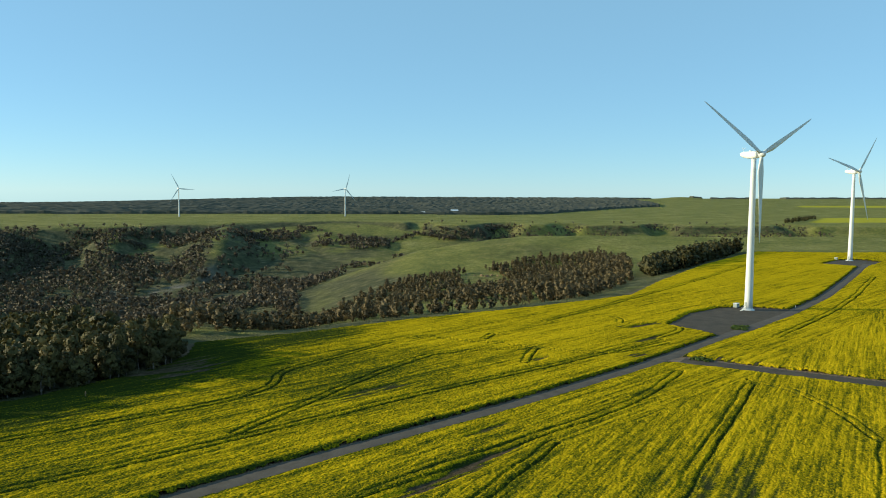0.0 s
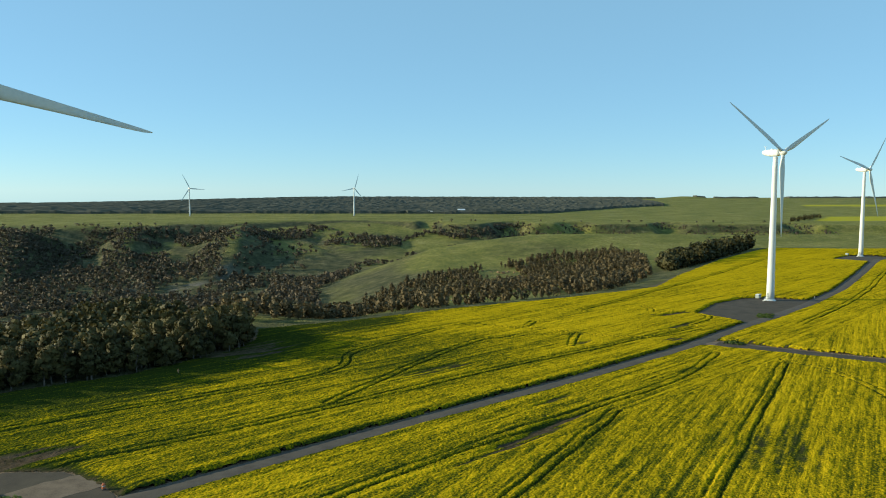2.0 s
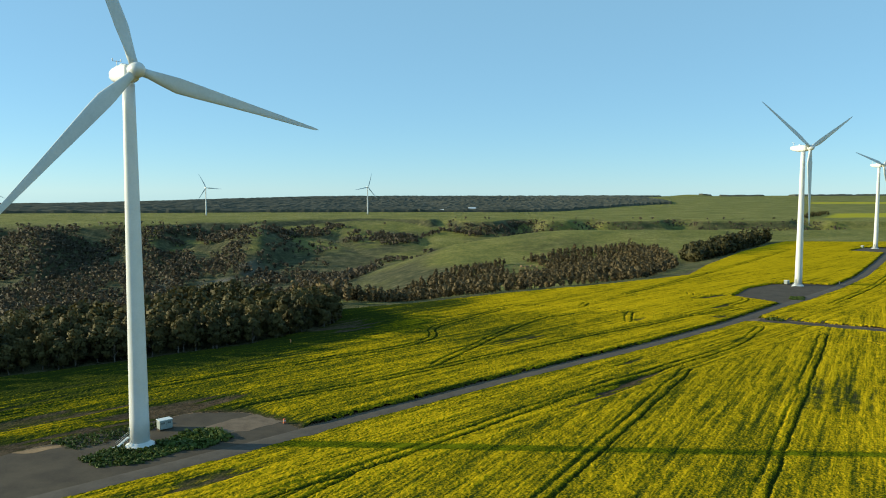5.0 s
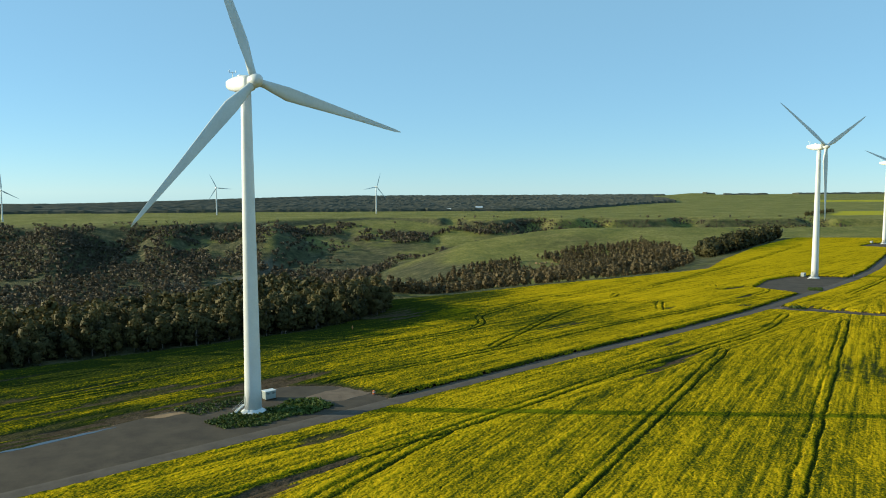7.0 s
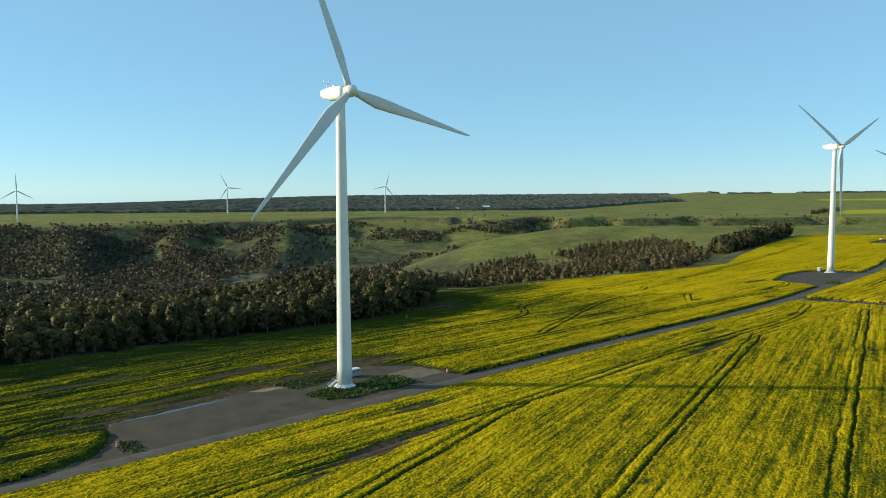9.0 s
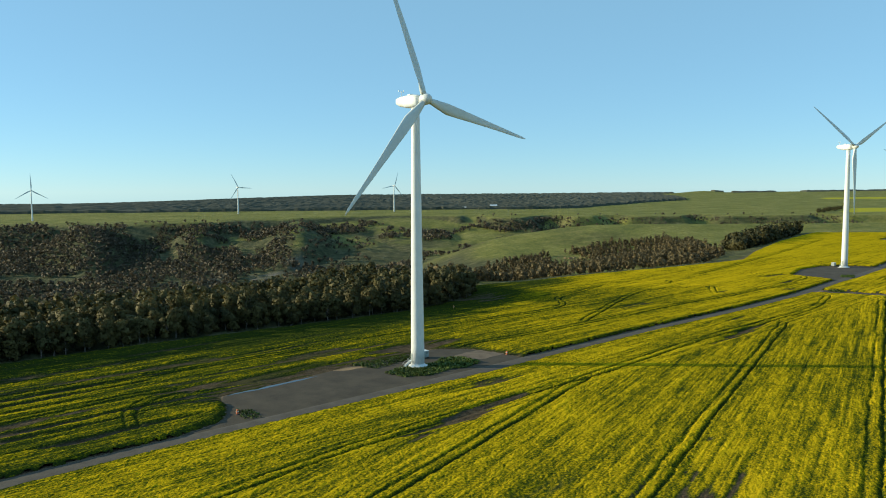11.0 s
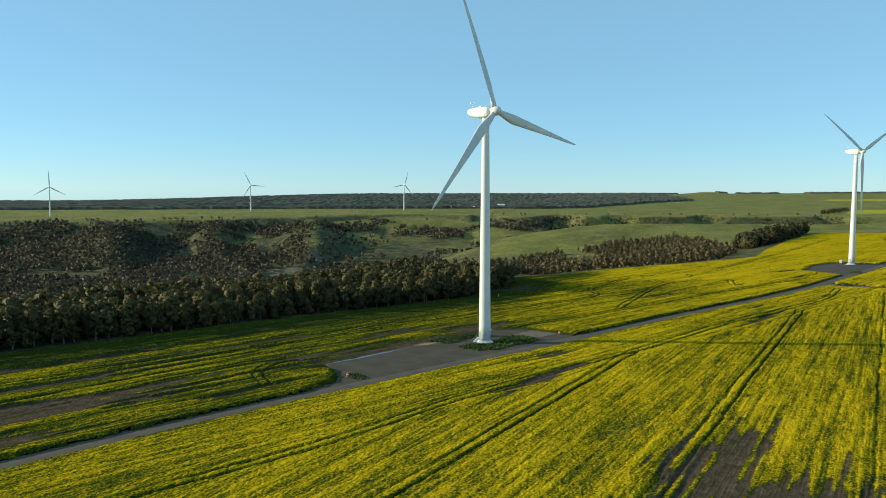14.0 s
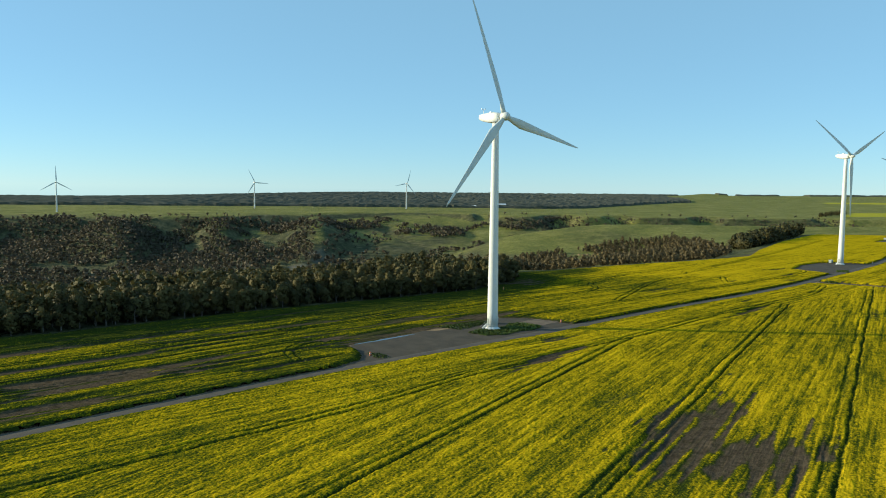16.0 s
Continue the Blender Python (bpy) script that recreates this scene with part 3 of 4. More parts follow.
# drowned strips in the thin crop below the wood
wet = smooth(0.56, 0.64, fbm(U / 50, V / 3.0, 95, 3) + 0.09 * smooth(-180, -215, CX) * smooth(70, 50, CY)) * smooth(-120, -180, CX) * (road_side > 0) * smooth(6, 14, road_d)
bare, low = np.maximum(bare, wet), np.maximum(low, 0.9 * wet)
height = height * (1 - 0.5 * rut) * (1 - 0.78 * low) * smooth(0.0, 1.1, road_d - 2.9 - 0.5 * lump)
pad_d = line_distance(CX, CY, PAD_A[:9])[0]
for polygon in (PAD_A, PAD_B, PAD_C):
    near_pad = line_distance(CX, CY, polygon + polygon[:1])[0]
    height *= 0.12 + 0.88 * smooth(0.2, 2.2, near_pad + 1.2 * (lump - 0.5))
    bloom_shade -= 0.2 * smooth(3.0, 0.5, near_pad)
height *= smooth(0.0, 2.0, side_d - 4.8 - 1.4 * lump)
height *= 0.3 + 0.7 * smooth(0.5, 6.0, pad_d)
bare = np.maximum(bare, 0.9 * smooth(3.5, 0.5, pad_d + 3 * (ragged - 0.5)))
bloom_shade = bloom_shade + np.where(south, -0.04 * smooth(320, 120, CY), 0.05) - 0.5 * rut - 0.6 * bare + 0.25 * (height - 1.0)
shut = (road_d < 2.9 + 0.5 * lump) | (side_d < 4.8 + 1.4 * lump) | ~inside(CX, CY, FIELD) | (height < 0.01)
for polygon in (PAD_A, PAD_B, PAD_C):
    shut |= inside(CX, CY, polygon)
open_faces = ~(shut[:-1, :-1] | shut[1:, :-1] | shut[:-1, 1:] | shut[1:, 1:])
east = (side_side > 0) & south & (CX > 90)
for label, pick in (("yellow flowering canola crop between the road and the woods", ~south),
                    ("yellow flowering canola crop with straight tramlines and bare patches", south & ~east),
                    ("yellow flowering canola crop wedged between two tracks", east)):
    faces = grid_faces(len(cv), len(cu), open_faces & pick[:-1, :-1])
    used, index = np.unique(faces, return_inverse=True)
    verts = np.stack([CX, CY, height], -1).reshape(-1, 3)[used]
    field = new("canola_field", mesh_data("canola_field", verts, index.reshape(-1, 4), M_CROP, False, (("bloom_shade", np.clip(bloom_shade.ravel()[used], 0, 1)), ("bare", np.clip(bare.ravel()[used], 0, 1)), ("heading", (south & ~headland).ravel()[used] * 1.0))))
    tagged(field, label, "canola field", kind="stuff")


# ---- wind turbines ----
HUB, REACH = 80.5, 45.2


def blade_mesh():
    rings = []
    for s, chord, thick, twist in ((0.02, 1.9, 1.0, 0), (0.06, 1.9, 0.95, 18), (0.12, 2.6, 0.55, 17), (0.2, 3.4, 0.34, 14), (0.3, 3.1, 0.27, 10),
                                   (0.45, 2.5, 0.22, 6.5), (0.6, 1.95, 0.19, 4), (0.75, 1.45, 0.17, 2), (0.88, 1.05, 0.16, 1), (0.96, 0.7, 0.15, 0.5), (1.0, 0.18, 0.15, 0)):
        ring = []
        for i in range(16):
            a = 2 * math.pi * i / 16
            x = 0.5 * chord * math.cos(a) + (chord - 1.9) * 0.25
            y = 0.5 * chord * thick * math.sin(a) * (1 if thick > 0.9 else (0.55 + 0.45 * math.cos(a)) * 1.2)
            t = radians(twist + 4)
            ring.append((x * math.cos(t) - y * math.sin(t), x * math.sin(t) + y * math.cos(t) + 0.9 * s * s, s * REACH))
        rings.append(ring)
    return bm_data("blade", loft(rings), M_BLADE, True)


def tower_mesh():
    rings = []
    for k in range(14):
        rings.append(circle(2.1 - 0.85 * k / 13, 0.5 + 77.9 * k / 13, 40))
    return bm_data("tower", loft(rings), M_WHITE, True)


def flange_mesh(r):
    return bm_data("flange", loft([circle(r, 0, 40), circle(r + 0.02, 0.04, 40), circle(r + 0.02, 0.24, 40), circle(r, 0.28, 40)], caps=False), M_WHITE)


def foot_mesh():
    return bm_data("tower_foot", loft([circle(3.1, 0.0, 40), circle(3.1, 0.25, 40), circle(2.75, 0.4, 40), circle(2.3, 0.55, 40), circle(2.14, 1.0, 40)]), M_WHITE, True)


def nacelle_mesh():
    rings = []
    for y, w, top, bottom in ((-2.6, 2.6, 1.3, -1.3), (-1.9, 3.3, 1.75, -1.75), (0, 3.6, 1.95, -1.95), (3.0, 3.6, 1.95, -1.85), (6.0, 3.3, 1.75, -1.2), (7.6, 2.8, 1.45, -0.5), (8.0, 2.2, 1.15, -0.1)):
        ring = []
        for i in range(20):
            a = 2 * math.pi * (i + 0.5) / 20
            c, s = math.cos(a), math.sin(a)
            c, s = math.copysign(abs(c) ** 0.45, c), math.copysign(abs(s) ** 0.45, s)
            ring.append((c * w / 2, y, (top + bottom) / 2 + s * (top - bottom) / 2))
        rings.append(ring)
    return bm_data("nacelle", loft(rings), M_WHITE, True)


def hub_mesh():
    rings = [[(r * math.cos(2 * math.pi * i / 28), y, r * math.sin(2 * math.pi * i / 28)) for i in range(28)]
             for y, r in ((1.2, 1.3), (0.9, 1.62), (-0.6, 1.68), (-1.5, 1.4), (-2.1, 0.95), (-2.45, 0.4), (-2.5, 0.05))]
    return bm_data("hub", loft(rings), M_WHITE, True)


def mast_mesh():
    bm = bmesh.new()
    box(bm, (0.12, 0.12, 2.2), pose(0, 0, 1.1), 0.02)
    box(bm, (1.9, 0.1, 0.1), pose(0, 0, 2.0), 0.02)
    for x in (-0.9, 0.9):
        box(bm, (0.16, 0.16, 0.6), pose(x, 0, 2.3), 0.03)
    return bm_data("wind_mast", bm, M_GREY)


def vent_mesh():
    bm = bmesh.new()
    box(bm, (1.5, 1.1, 0.5), pose(0, 0, 0.2), 0.08)
    return bm_data("roof_vent", bm, M_WHITE)


def door_mesh():
    bm = bmesh.new()
    box(bm, (0.95, 0.16, 2.2), pose(0, 0, 1.1), 0.05)
    return bm_data("door", bm, M_CABIN)


def stair_mesh():
    bm = bmesh.new()
    for k in range(9):
        box(bm, (1.1, 0.28, 0.05), pose(0, -0.3 - 0.27 * k, 2.0 - 0.21 * k), 0.01)
    for x in (-0.58, 0.58):
        box(bm, (0.07, 3.2, 0.2), pose(x, -1.4, 1.05, 38), 0.01)
        box(bm, (0.05, 3.2, 0.05), pose(x, -1.4, 2.05, 38), 0.01)
        for k in range(4):
            box(bm, (0.05, 0.05, 1.1), pose(x, -0.3 - 0.72 * k, 1.55 - 0.56 * k), 0.01)
    box(bm, (1.2, 0.8, 0.06), pose(0, 0.25, 2.05), 0.01)
    box(bm, (1.5, 0.9, 0.18), pose(0, -2.9, 0.09), 0.03)
    return bm_data("stair", bm, M_WHITE)


PIECES = {k: f() for k, f in (("blade", blade_mesh), ("tower", tower_mesh), ("tower_foot", foot_mesh), ("nacelle", nacelle_mesh), ("hub", hub_mesh),
                              ("wind_mast", mast_mesh), ("roof_vent", vent_mesh), ("door", door_mesh), ("stair", stair_mesh))}
FLANGES = [(26.0, flange_mesh(1.82)), (52.0, flange_mesh(1.535))]


def wind_turbine(x, y, z, phase, label, facing, detail=True):
    t = tagged(new("wind_turbine"), label, "wind turbine", "wind turbines on the plateau")
    t.matrix_basis = pose(x, y, z)
    tower = part("tower", PIECES["tower"], t)
    part("tower_foot", PIECES["tower_foot"], t)
    for h, ring in FLANGES:
        part("flange", ring, tower, pose(0, 0, h))
    nacelle = part("nacelle", PIECES["nacelle"], t, pose(0, 0, HUB, 0, 0, facing))
    part("roof_vent", PIECES["roof_vent"], nacelle, pose(0, 2.2, 1.85))
    part("wind_mast", PIECES["wind_mast"], nacelle, pose(0, 6.6, 1.4))
    turn = pose(0, 0, HUB, 0, 0, facing) @ pose(0, -4.6, 0.15, -5)
    part("hub", PIECES["hub"], t, turn)
    for k in range(3):
        part("blade", PIECES["blade"], t, turn @ pose(0, 0, 0, 0, phase + 120 * k))
    if detail:
        a = radians(205)
        spot = pose(2.08 * math.cos(a), 2.08 * math.sin(a), 2.05, 0, 0, 205 + 90)
        part("door", PIECES["door"], tower, spot, "pale green steel door")
        part("stair", PIECES["stair"], t, pose(2.3 * math.cos(a), 2.3 * math.sin(a), 0, 0, 0, 205 + 90), "white steel stair with handrails")
    return t


wind_turbine(*TURBINE_A, 0.0, 103, "tall white wind turbine standing on a gravel hardstand in canola", 40.6)
wind_turbine(*TURBINE_B, 0.0, 64, "tall white wind turbine beside the gravel road and canola", 25)
wind_turbine(*TURBINE_C, 0.0, 45, "white wind turbine at the far end of the canola road", 28)
for x, y, z, phase in ((-1148.7, 1871.4, -22.5, 0), (-679.0, 2156.3, -7.0, 95), (-207.4, 2186.8, -12.7, 20)):
    wind_turbine(x, y, ground_z(x, y) - 0.3, phase, "distant white wind turbine on the green plateau", 32, detail=False)


# ---- things round the turbines ----
def kiosk(x, y, turn, label):
    t = tagged(new("transformer_cabinet"), label, "transformer cabinet", "cabinets beside turbines")
    t.matrix_basis = pose(x, y, 0, 0, 0, turn)
    bm = bmesh.new()
    box(bm, (3.3, 2.3, 0.3), pose(0, 0, 0.15), 0.04)
    part("plinth", bm_data("plinth", bm, M_PAD), t)
    bm = bmesh.new()
    box(bm, (3.0, 2.0, 2.0), pose(0, 0, 1.3), 0.05)
    part("body", bm_data("body", bm, M_CABIN), t)
    bm = bmesh.new()
    box(bm, (3.25, 2.25, 0.16), pose(0, 0, 2.38), 0.06)
    part("roof", bm_data("roof", bm, M_WHITE), t)
    for sx in (-0.74, 0.74):
        bm = bmesh.new()
        box(bm, (1.38, 0.06, 1.8), pose(sx, -1.02, 1.3), 0.02)
        door = part("door", bm_data("door", bm, M_CABIN), t)
        bm = bmesh.new()
        for k in range(4):
            box(bm, (0.8, 0.03, 0.05), pose(sx, -1.06, 1.6 + 0.1 * k))
        part("vent", bm_data("vent", bm, M_DARK), door, label="dark louvred vent")
        bm = bmesh.new()
        box(bm, (0.05, 0.06, 0.3), pose(sx * 0.2, -1.07, 1.25), 0.01)
        part("handle", bm_data("handle", bm, M_GREY), door)
    return t


kiosk(-109.7, 120.6, 40, "pale green transformer cabinet beside a turbine foot")
kiosk(170.2, 384.6, 40, "pale transformer cabinet standing beside a turbine on gravel")
kiosk(385.0, 664.0, 40, "pale transformer cabinet on gravel below a white turbine")


def barrel(x, y):
    t = tagged(new("marker_drum"), "faded orange plastic marker drum at the roadside", "marker drum", "road markers")
    t.matrix_basis = pose(x, y, 0.04)
    part("base", bm_data("base", loft([circle(0.5, 0, 16), circle(0.5, 0.12, 16), circle(0.36, 0.18, 16)]), M_DARK), t)
    part("body", bm_data("body", loft([circle(0.36, 0.16, 16), circle(0.36, 0.5, 16), circle(0.33, 0.54, 16), circle(0.33, 1.0, 16), circle(0.28, 1.2, 16), circle(0.1, 1.3, 16)]), M_ORANGE), t)
    part("band", bm_data("band", loft([circle(0.345, 0.7, 16), circle(0.345, 0.85, 16)], caps=False), M_WHITE), t, label="white reflective band")


barrel(-82.3, 123.6)
barrel(-154.5, 62.0)


def marker_post(x, y):
    t = tagged(new("marker_post"), "short white marker post beside the gravel road", "marker post", "road markers")
    t.matrix_basis = pose(x, y, 0.0)
    bm = bmesh.new()
    box(bm, (0.16, 0.16, 1.5), pose(0, 0, 0.75), 0.02)
    part("post", bm_data("post", bm, M_WHITE), t)
    bm = bmesh.new()
    box(bm, (0.19, 0.19, 0.16), pose(0, 0, 1.25), 0.01)
    part("band", bm_data("band", bm, M_ORANGE), t, label="orange reflective band")


marker_post(202.0, 384.0)


def fence_post(x, y):
    t = tagged(new("fence_post"), "lone pale timber post at the edge of the wood", "post")
    t.matrix_basis = pose(x, y, -0.1, 2, 1)
    part("post", bm_data("post", loft([circle(0.17, 0, 10), circle(0.15, 1.4, 10), circle(0.14, 2.4, 10), circle(0.09, 2.5, 10)]), M_EARTH), t)
    bm = bmesh.new()
    box(bm, (0.9, 0.08, 0.12), pose(0.1, -0.14, 1.9), 0.01)
    part("crosspiece", bm_data("crosspiece", bm, M_EARTH), t)


fence_post(-96.5, 214.5)


def boulder(x, y, size, seed):
    bm = bmesh.new()
    bmesh.ops.create_icosphere(bm, subdivisions=2, radius=1.0)
    for v in bm.verts:
        k = 0.75 + 0.5 * noise.noise(v.co * 1.3 + Vector((seed * 3.7, 0, 0)))
        v.co = Vector((v.co.x * 1.3, v.co.y, v.co.z * 0.7)) * k * size
    ob = new("boulder", bm_data("boulder", bm, M_EARTH))
    ob.matrix_basis = pose(x, y, ground_z(x, y) + 0.2 * size, 0, 0, seed * 47)
    tagged(ob, "pale weathered boulder in a grassy clearing", "boulder", "boulders in the clearing")


for k, (x, y, size) in enumerate(((84, 868, 3.2), (90, 874, 2.2), (96, 866, 1.8), (78, 876, 2.4), (70, 882, 1.6), (104, 872, 2.0), (60, 890, 1.7), (112, 868, 1.5))):
    boulder(x, y, size, k)


# ---- trees ----
def leaf_cloud(rng, lobes, count, size, flat=0.8):
    """Leaf clumps spread over the skin of several lobes: verts, quads and outward normals."""
    L = np.array(lobes)
    share = L[:, 3] ** 2
    which = rng.choice(len(lobes), count, p=share / share.sum())
    way = rng.normal(size=(count, 3))
    way[:, 2] += 0.25
    way /= np.linalg.norm(way, axis=1)[:, None]
    L = L[which]
    c = L[:, :3] + way * L[:, 3:4] * rng.uniform(0.72, 1.06, (count, 1)) * (1, 1, flat)
    out = way + 0.4 * rng.normal(size=(count, 3))
    a = np.cross(out, rng.normal(size=(count, 3)))
    a /= np.linalg.norm(a, axis=1)[:, None]
    b = np.cross(out, a)
    b /= np.linalg.norm(b, axis=1)[:, None]
    s = size * rng.uniform(0.5, 1.35, (count, 1))
    v = np.stack([c - a * s, c - b * s * 0.8, c + a * s, c + b * s * 0.8], 1)
    v[:, 1] += way * s * 0.25
    v[:, 3] -= way * s * 0.2
    middle = np.average(np.array(lobes)[:, :3], axis=0)
    swell = c - middle
    swell /= np.linalg.norm(swell, axis=1)[:, None] + 1e-6
    nrm = way + 0.6 * swell + 0.3 * out / np.linalg.norm(out, axis=1)[:, None]
    nrm /= np.linalg.norm(nrm, axis=1)[:, None]
    return v.reshape(-1, 3), np.arange(count * 4).reshape(-1, 4), np.repeat(nrm, 4, axis=0)


def tree_shape(rng, tall, spread, lobes, clear=0.4):
    """Lobes of a crown (x, y, z, radius) and the limbs that carry them."""
    out = []
    for k in range(lobes):
        a, f = rng.uniform(0, 2 * math.pi), (k + 0.5) / lobes
        z = tall * (clear + (0.9 - clear) * f)
        r = spread * (0.35 + 0.65 * math.sin(math.pi * min(1, 0.25 + 0.75 * f))) * rng.uniform(0.2, 0.75)
        out.append((r * math.cos(a), r * math.sin(a), z, spread * rng.uniform(0.36, 0.58)))
    return out


def trunk_mesh(rng, tall, lobes):
    bm = bmesh.new()

    def limb(p, q, r0, r1, n=6):
        p, q = Vector(p), Vector(q)
        m = (q - p).to_track_quat("Z", "Y").to_matrix().to_4x4()
        bend = Vector((rng.uniform(-0.3, 0.3), rng.uniform(-0.3, 0.3), 0))
        rings = [[p.lerp(q, s) + bend * math.sin(math.pi * s) + m.to_3x3() @ Vector((r * math.cos(2 * math.pi * i / n), r * math.sin(2 * math.pi * i / n), 0)) for i in range(n)]
                 for s, r in ((0, r0), (0.5, (r0 + r1) / 2), (1, r1))]
        rows = [[bm.verts.new(v) for v in ring] for ring in rings]
        for a, b in zip(rows[:-1], rows[1:]):
            for i in range(n):
                bm.faces.new((a[i], a[(i + 1) % n], b[(i + 1) % n], b[i]))

    limb((0, 0, -0.4), (0, 0, tall * 0.62), 0.26, 0.13)
    for x, y, z, r in lobes:
        limb((0, 0, z * 0.55), (x * 0.8, y * 0.8, z), 0.11, 0.04, 4)
    return bm_data("trunk", bm, M_BARK, True)


def scatter(rng, polygon, gap, jitter=0.45):
    p = np.array(polygon)
    lo, hi = p.min(0), p.max(0)
    xs, ys = np.meshgrid(np.arange(lo[0], hi[0], gap), np.arange(lo[1], hi[1], gap))
    xs = xs + rng.uniform(-jitter, jitter, xs.shape) * gap
    ys = ys + rng.uniform(-jitter, jitter, ys.shape) * gap
    ok = inside(xs, ys, polygon)
    return xs[ok], ys[ok]


def tree_stuff(name, rng, xs, ys, variants, sizes, mat, label, category):
    """Many trees joined into one mesh."""
    zs = terrain(xs, ys)
    all_v, all_f, all_n, base = [], [], [], 0
    for x, y, z in zip(xs, ys, zs):
        v, f, nrm = variants[rng.integers(len(variants))]
        a, s = rng.uniform(0, 2 * math.pi), rng.uniform(*sizes)
        c, n = math.cos(a), math.sin(a)
        turn = np.array([(c, n, 0), (-n, c, 0), (0, 0, 1)])
        all_v.append((v @ turn) * (s, s, s * rng.uniform(0.85, 1.15)) + (x, y, z))
        all_n.append(nrm @ turn)
        all_f.append(f + base)
        base += len(v)
    me = mesh_data(name, np.concatenate(all_v), np.concatenate(all_f), mat, True)
    me.normals_split_custom_set_from_vertices(np.concatenate(all_n))
    return tagged(new(name, me), label, category, kind="stuff")


def low_tree(rng, tall, spread, lobes, count, size, clear):
    """Crown clumps with a plain tapered stem, all quads."""
    shape = tree_shape(rng, tall, spread, lobes, clear)
    v, f, nrm = leaf_cloud(rng, shape, count, size)
    ways = ((1, 0), (0, 1), (-1, 0), (0, -1))
    stem = np.array([(r * c, r * s, z) for z, r in ((-0.5, 0.24), (tall * 0.7, 0.1)) for c, s in ways])
    sf = np.array([(i, (i + 1) % 4, 4 + (i + 1) % 4, 4 + i) for i in range(4)])
    sn = np.array([(c, s, 0) for c, s in ways * 2], float)
    return np.concatenate([v, stem]), np.concatenate([f, sf + len(v)]), np.concatenate([nrm, sn])


rng = np.random.default_rng(7)
WOOD_EDGE = [(-560, -60), (-420, -6), (-330, 60), (-262, 116), (-208, 160), (-160, 194), (-112, 226), (-84, 256), (-76, 276)]
nx, ny = scatter(rng, NEAR_WOOD, 5.0)
edge_d = line_distance(nx, ny, WOOD_EDGE)[0] + 0.12 * np.hypot(nx + 150, ny - 190)
order = np.argsort(edge_d)
front, rest = order[:300], order[300:]
kinds = []
for k in range(6):
    tall = (9, 11, 12.5, 8, 11.5, 13.5)[k]
    shape = tree_shape(rng, tall, 3.3 + 0.15 * k, 9 + k % 3, 0.17)
    v, f, nrm = leaf_cloud(rng, shape, 900, 0.46)
    crown = mesh_data("crown", v, f, M_LEAF, True)
    crown.normals_split_custom_set_from_vertices(nrm)
    kinds.append((trunk_mesh(rng, tall, shape), crown))
for i in front:
    trunk, crown = kinds[rng.integers(len(kinds))]
    t = tagged(new("eucalyptus_tree"), "dark olive eucalyptus tree with a bare pale trunk in the wood", "tree", "trees of the near wood")
    s = rng.uniform(0.8, 1.15)
    t.matrix_basis = pose(nx[i], ny[i], ground_z(nx[i], ny[i]), 0, 0, rng.uniform(0, 360)) @ Matrix.Diagonal((s, s, s * rng.uniform(0.9, 1.1), 1))
    part("trunk", trunk, t)
    part("crown", crown, t)
mids = [low_tree(rng, rng.uniform(9, 13), rng.uniform(2.8, 4.0), 7, 110, 0.85, 0.3) for _ in range(6)]
tree_stuff("eucalyptus_wood", rng, nx[rest], ny[rest], mids, (0.8, 1.15), M_LEAF, "dense dark olive eucalyptus wood above the gorge", "woodland")

lows = [low_tree(rng, rng.uniform(7.5, 13), rng.uniform(3.0, 4.6), 6, 95, 0.95, 0.14) for _ in range(8)]
SLOPE_WOOD = [(-98, 312), (-62, 318), (-34, 336), (5, 364), (60, 400), (116, 452), (166, 560), (216, 735), (262, 900), (250, 970), (170, 985), (100, 940), (40, 890), (-20, 830), (-60, 780), (-105, 700), (-160, 600), (-150, 440)]
sx, sy = scatter(rng, SLOPE_WOOD, 8.0)
keep = (fbm(sx / 40, sy / 60, 101, 3) > 0.37) & (np.hypot((sx - 75) / 26, (sy - 830) / 60) > 1)
tree_stuff("mixed_wood", rng, sx[keep], sy[keep], lows, (0.5, 1.08), M_LEAF_BROWN, "brownish open woodland on the slope below the canola", "woodland")
GROVE = [(178, 552), (236, 622), (347, 772), (318, 806), (240, 728), (198, 636)]
qx, qy = scatter(rng, GROVE, 6.0)
tree_stuff("tree_plantation", rng, qx, qy, lows, (1.2, 1.6), M_LEAF, "dark dense tree plantation at the canola's edge", "woodland")

bush = []
for _ in range(6):
    shape = [(rng.uniform(-1.3, 1.3), rng.uniform(-1.3, 1.3), rng.uniform(1.6, 4.6), rng.uniform(1.4, 2.3)) for _ in range(3)]
    bush.append(leaf_cloud(rng, shape, 22, 1.25))
bx, by = scatter(rng, [(-1700, 520), (-300, 430), (-140, 520), (-120, 760), (-160, 1000), (-60, 1300), (60, 1440), (260, 1560), (280, 1780), (-260, 1760), (-420, 1600), (-1700, 1580)], 9.5)
_, _, far_bank = valley_distance(bx, by)
cover = fbm(bx / 90, by / 90, 121, 3)
bald = np.hypot((bx + 300) / 90, (by - 1400) / 170) < 1
sparse = ((bx > -230) & (by > 1330)) | ((bx > -460) & (by > 1490))
keep = (cover > np.where(sparse, 0.60, np.where(bx < -420, 0.33, 0.42))) & (~bald | (rng.uniform(0, 1, len(bx)) < 0.25)) & (terrain(bx, by) < -24)
keep &= np.hypot(bx + 385, (by - 1170) * 0.9) > 60 * rng.uniform(0.3, 1.2, len(bx))
tree_stuff("hillside_scrub", rng, bx[keep], by[keep], bush, (0.8, 1.9), M_SHRUB, "dark scrub and small trees on the gorge slopes", "scrub")
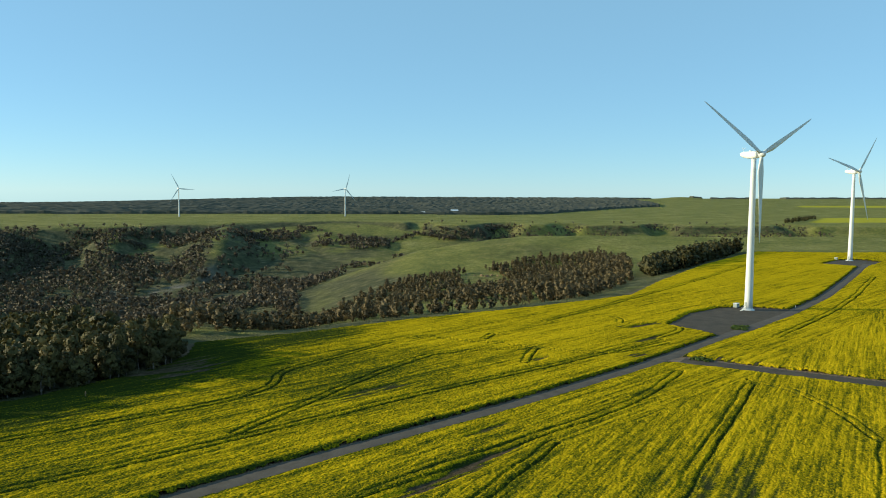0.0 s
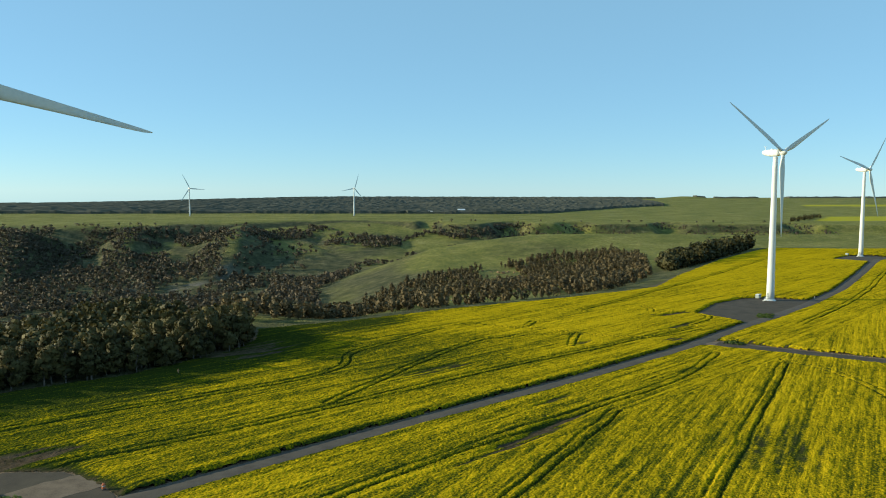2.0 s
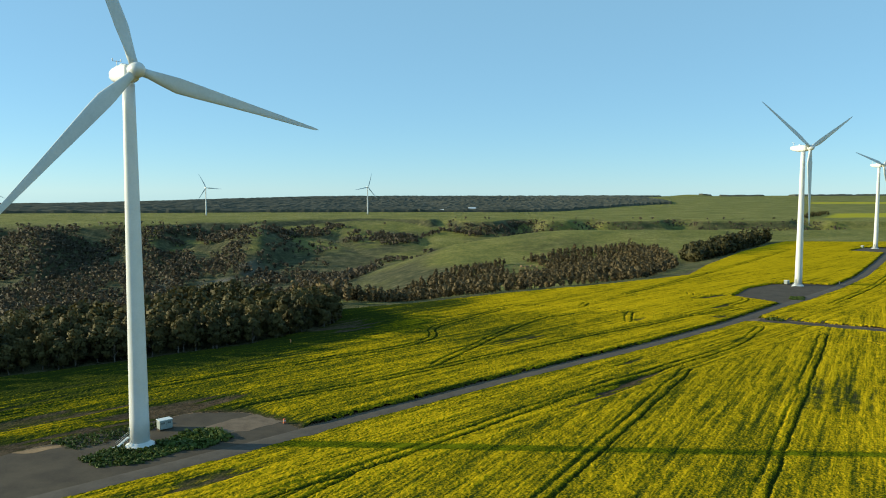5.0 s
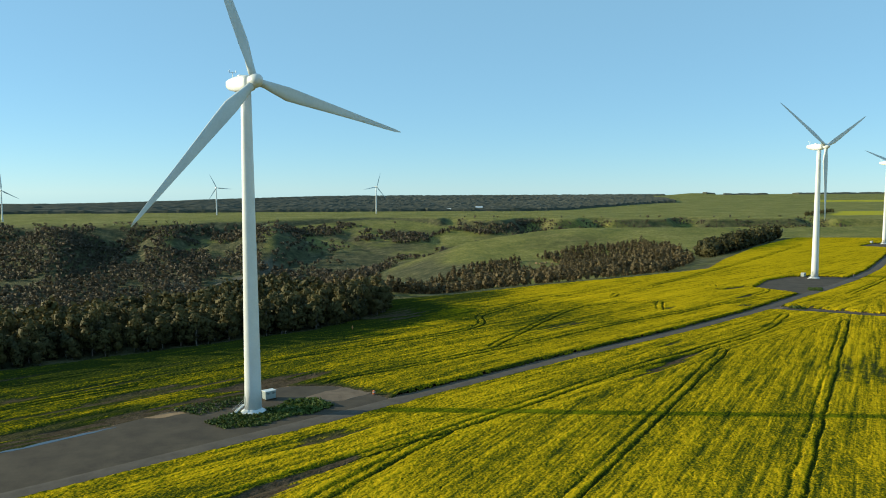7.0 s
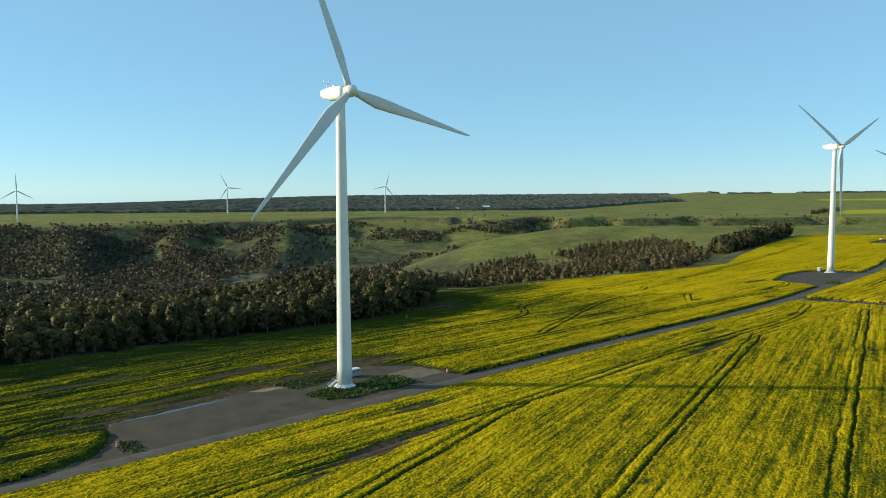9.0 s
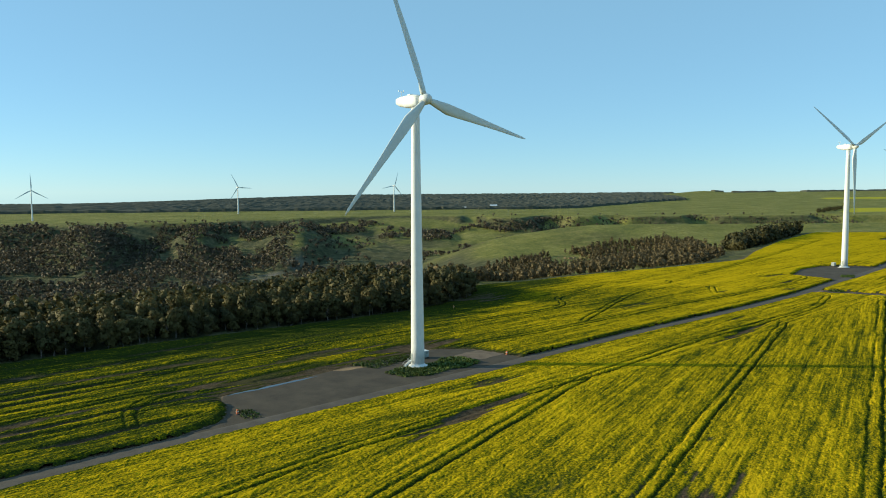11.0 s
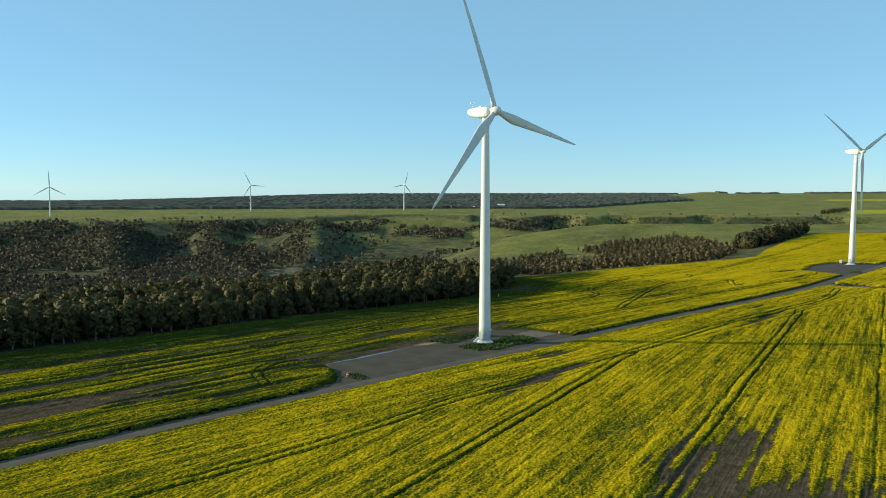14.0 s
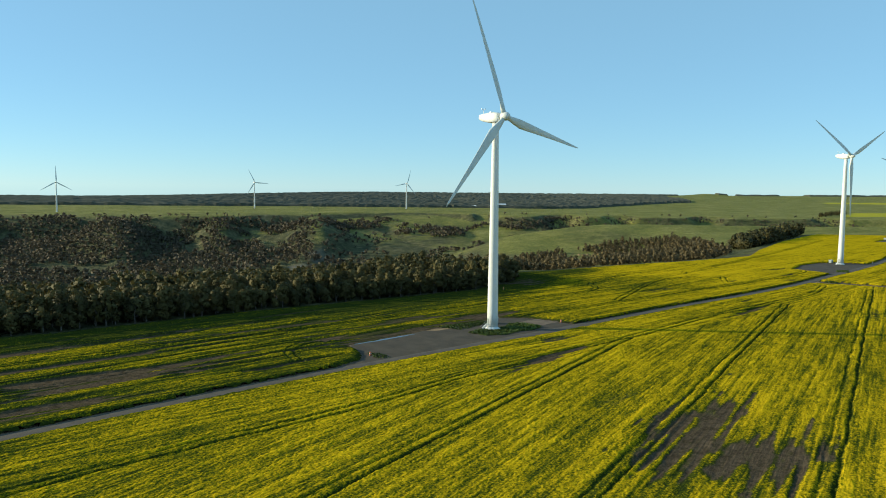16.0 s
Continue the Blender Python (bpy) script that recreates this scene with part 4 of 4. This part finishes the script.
cx, cy = scatter(rng, [(60, 1560), (900, 1530), (900, 1660), (420, 1740), (260, 1830), (20, 1800)], 10.0)
keep = (fbm(cx / 50, cy / 50, 123, 3) > 0.47) & (terrain(cx, cy) < -17)
tree_stuff("hillside_scrub", rng, cx[keep], cy[keep], bush, (0.4, 1.1), M_SHRUB, "low dark scrub in the gullies of a grassy scarp", "scrub")
rx = np.concatenate([rng.uniform(-1100, -330, 70), rng.uniform(-300, 900, 24)])
ry = np.interp(rx, [-1100, -330, 0, 900], [1530, 1640, 1790, 1690]) + rng.normal(0, 16, len(rx))
tree_stuff("rim_bushes", rng, rx, ry, bush, (0.8, 1.6), M_SHRUB, "scattered bushes along the gorge rim", "bushes")

hx = np.linspace(905, 1130, 60)
tree_stuff("hedgerow", rng, hx + rng.normal(0, 5, 60), np.interp(hx, [905, 1130], [1790, 2080]) + rng.normal(0, 14, 60), lows, (0.8, 1.2), M_LEAF, "dark windbreak of trees across distant pasture", "windbreak")

# distant forest, a lumpy canopy over the far plateau
fx = steps([(-3500, 30), (-900, 13), (900, 13), (3500, 30)])
fy = steps([(2150, 14), (2600, 20), (4800, 60)])
FX, FY = np.meshgrid(fx, fy)
FX = FX + rng.uniform(-4, 4, FX.shape)
start = 2330 + 260 * (fbm(FX / 500, FX * 0 + 3, 131) - 0.5) + 900 * smooth(150, 1100, FX) + 2600 * smooth(1050, 1500, FX)
clump = rng.uniform(3, 8, FX.shape) * smooth(0.2, 0.4, fbm(FX / 160, FY / 160, 133)) + 3
FZ = terrain(FX, FY) + clump
woody = FY > start
woody |= (np.abs(FY - 4500 - 0.03 * FX) < 70) & (fbm(FX / 220, FX * 0 + 9, 134) > 0.42)
FZ = np.where(woody, FZ, FZ - 30)
far_wood = new("forest_backdrop", mesh_data("forest_backdrop", np.stack([FX, FY, FZ], -1).reshape(-1, 3),
               grid_faces(len(fy), len(fx), woody[:-1, :-1] | woody[1:, 1:] | woody[:-1, 1:] | woody[1:, :-1]), M_FOREST))
tagged(far_wood, "grey-green forest covering the far plateau to the horizon", "forest", kind="stuff")


# ---- far sheds ----
def shed(x, y, wide, deep, tall, turn, roof):
    t = tagged(new("farm_shed"), "distant farm shed with a pale sheet roof", "shed", "farm sheds on the plateau")
    t.matrix_basis = pose(x, y, ground_z(x, y) - 0.3, 0, 0, turn)
    bm = bmesh.new()
    box(bm, (wide, deep, tall), pose(0, 0, tall / 2), 0.1)
    part("wall", bm_data("wall", bm, M_WALL), t)
    w, d = wide / 2 + 0.8, deep / 2 + 0.8
    ridge = [[(-w, -d, tall), (-w, 0, tall + deep * 0.3), (-w, d, tall), (-w, d, tall + 0.4), (-w, 0, tall + deep * 0.3 + 0.4), (-w, -d, tall + 0.4)]]
    ridge.append([(w, y2, z2) for _, y2, z2 in ridge[0]])
    part("roof", bm_data("roof", loft(ridge), roof), t)


for x, y, wide, deep, tall, turn, roof in ((129, 2510, 24, 14, 9, 10, M_ROOF), (20, 2440, 18, 9, 5, -6, M_ROOF), (175, 2530, 34, 12, 5, 4, M_WALL), (95, 2500, 16, 10, 5, 20, M_GREY), (225, 2545, 26, 12, 5, 0, M_WALL)):
    shed(x, y, wide, deep, tall, turn, roof)


# ---- weeds round the first turbine ----
tufts = []
for _ in range(5):
    tufts.append(leaf_cloud(rng, [(0, 0, 0.25, 0.55), (0.4, 0.2, 0.2, 0.4)], 14, 0.3, 0.7))


def weeds(polygon, gap, sizes, label):
    wx, wy = scatter(rng, polygon, gap)
    ok = np.hypot(wx - TURBINE_A[0], wy - TURBINE_A[1]) > 3.3
    tree_stuff("weeds", rng, wx[ok], wy[ok], tufts, sizes, M_TUFT, label, "weeds")


weeds([(-121, 101), (-115, 96), (-107, 98), (-100, 106), (-97, 113), (-101, 117), (-107, 113), (-112, 112), (-117, 107)], 0.62, (0.5, 1.0), "rank green weeds round the turbine foot")
weeds([(-106, 107), (-97, 106), (-92, 113), (-97, 120), (-104, 117)], 0.75, (0.8, 1.6), "tall dark green weeds beside the turbine foot")
weeds([(-132, 112), (-124, 106), (-116, 116), (-108, 126), (-116, 124)], 1.0, (0.5, 1.1), "short green weeds behind the turbine foot")
weeds([(-156, 66), (-152, 58), (-148, 60), (-152, 66)], 0.9, (0.5, 0.9), "low green weeds on the hardstand's corner")
weeds([(140, 322), (146, 318), (152, 330), (146, 332)], 0.9, (0.6, 1.2), "low green weeds on a gravel hardstand")
weeds([(100, 262), (106, 268), (112, 268), (106, 258)], 0.9, (0.8, 1.5), "green weeds at the junction of two tracks")
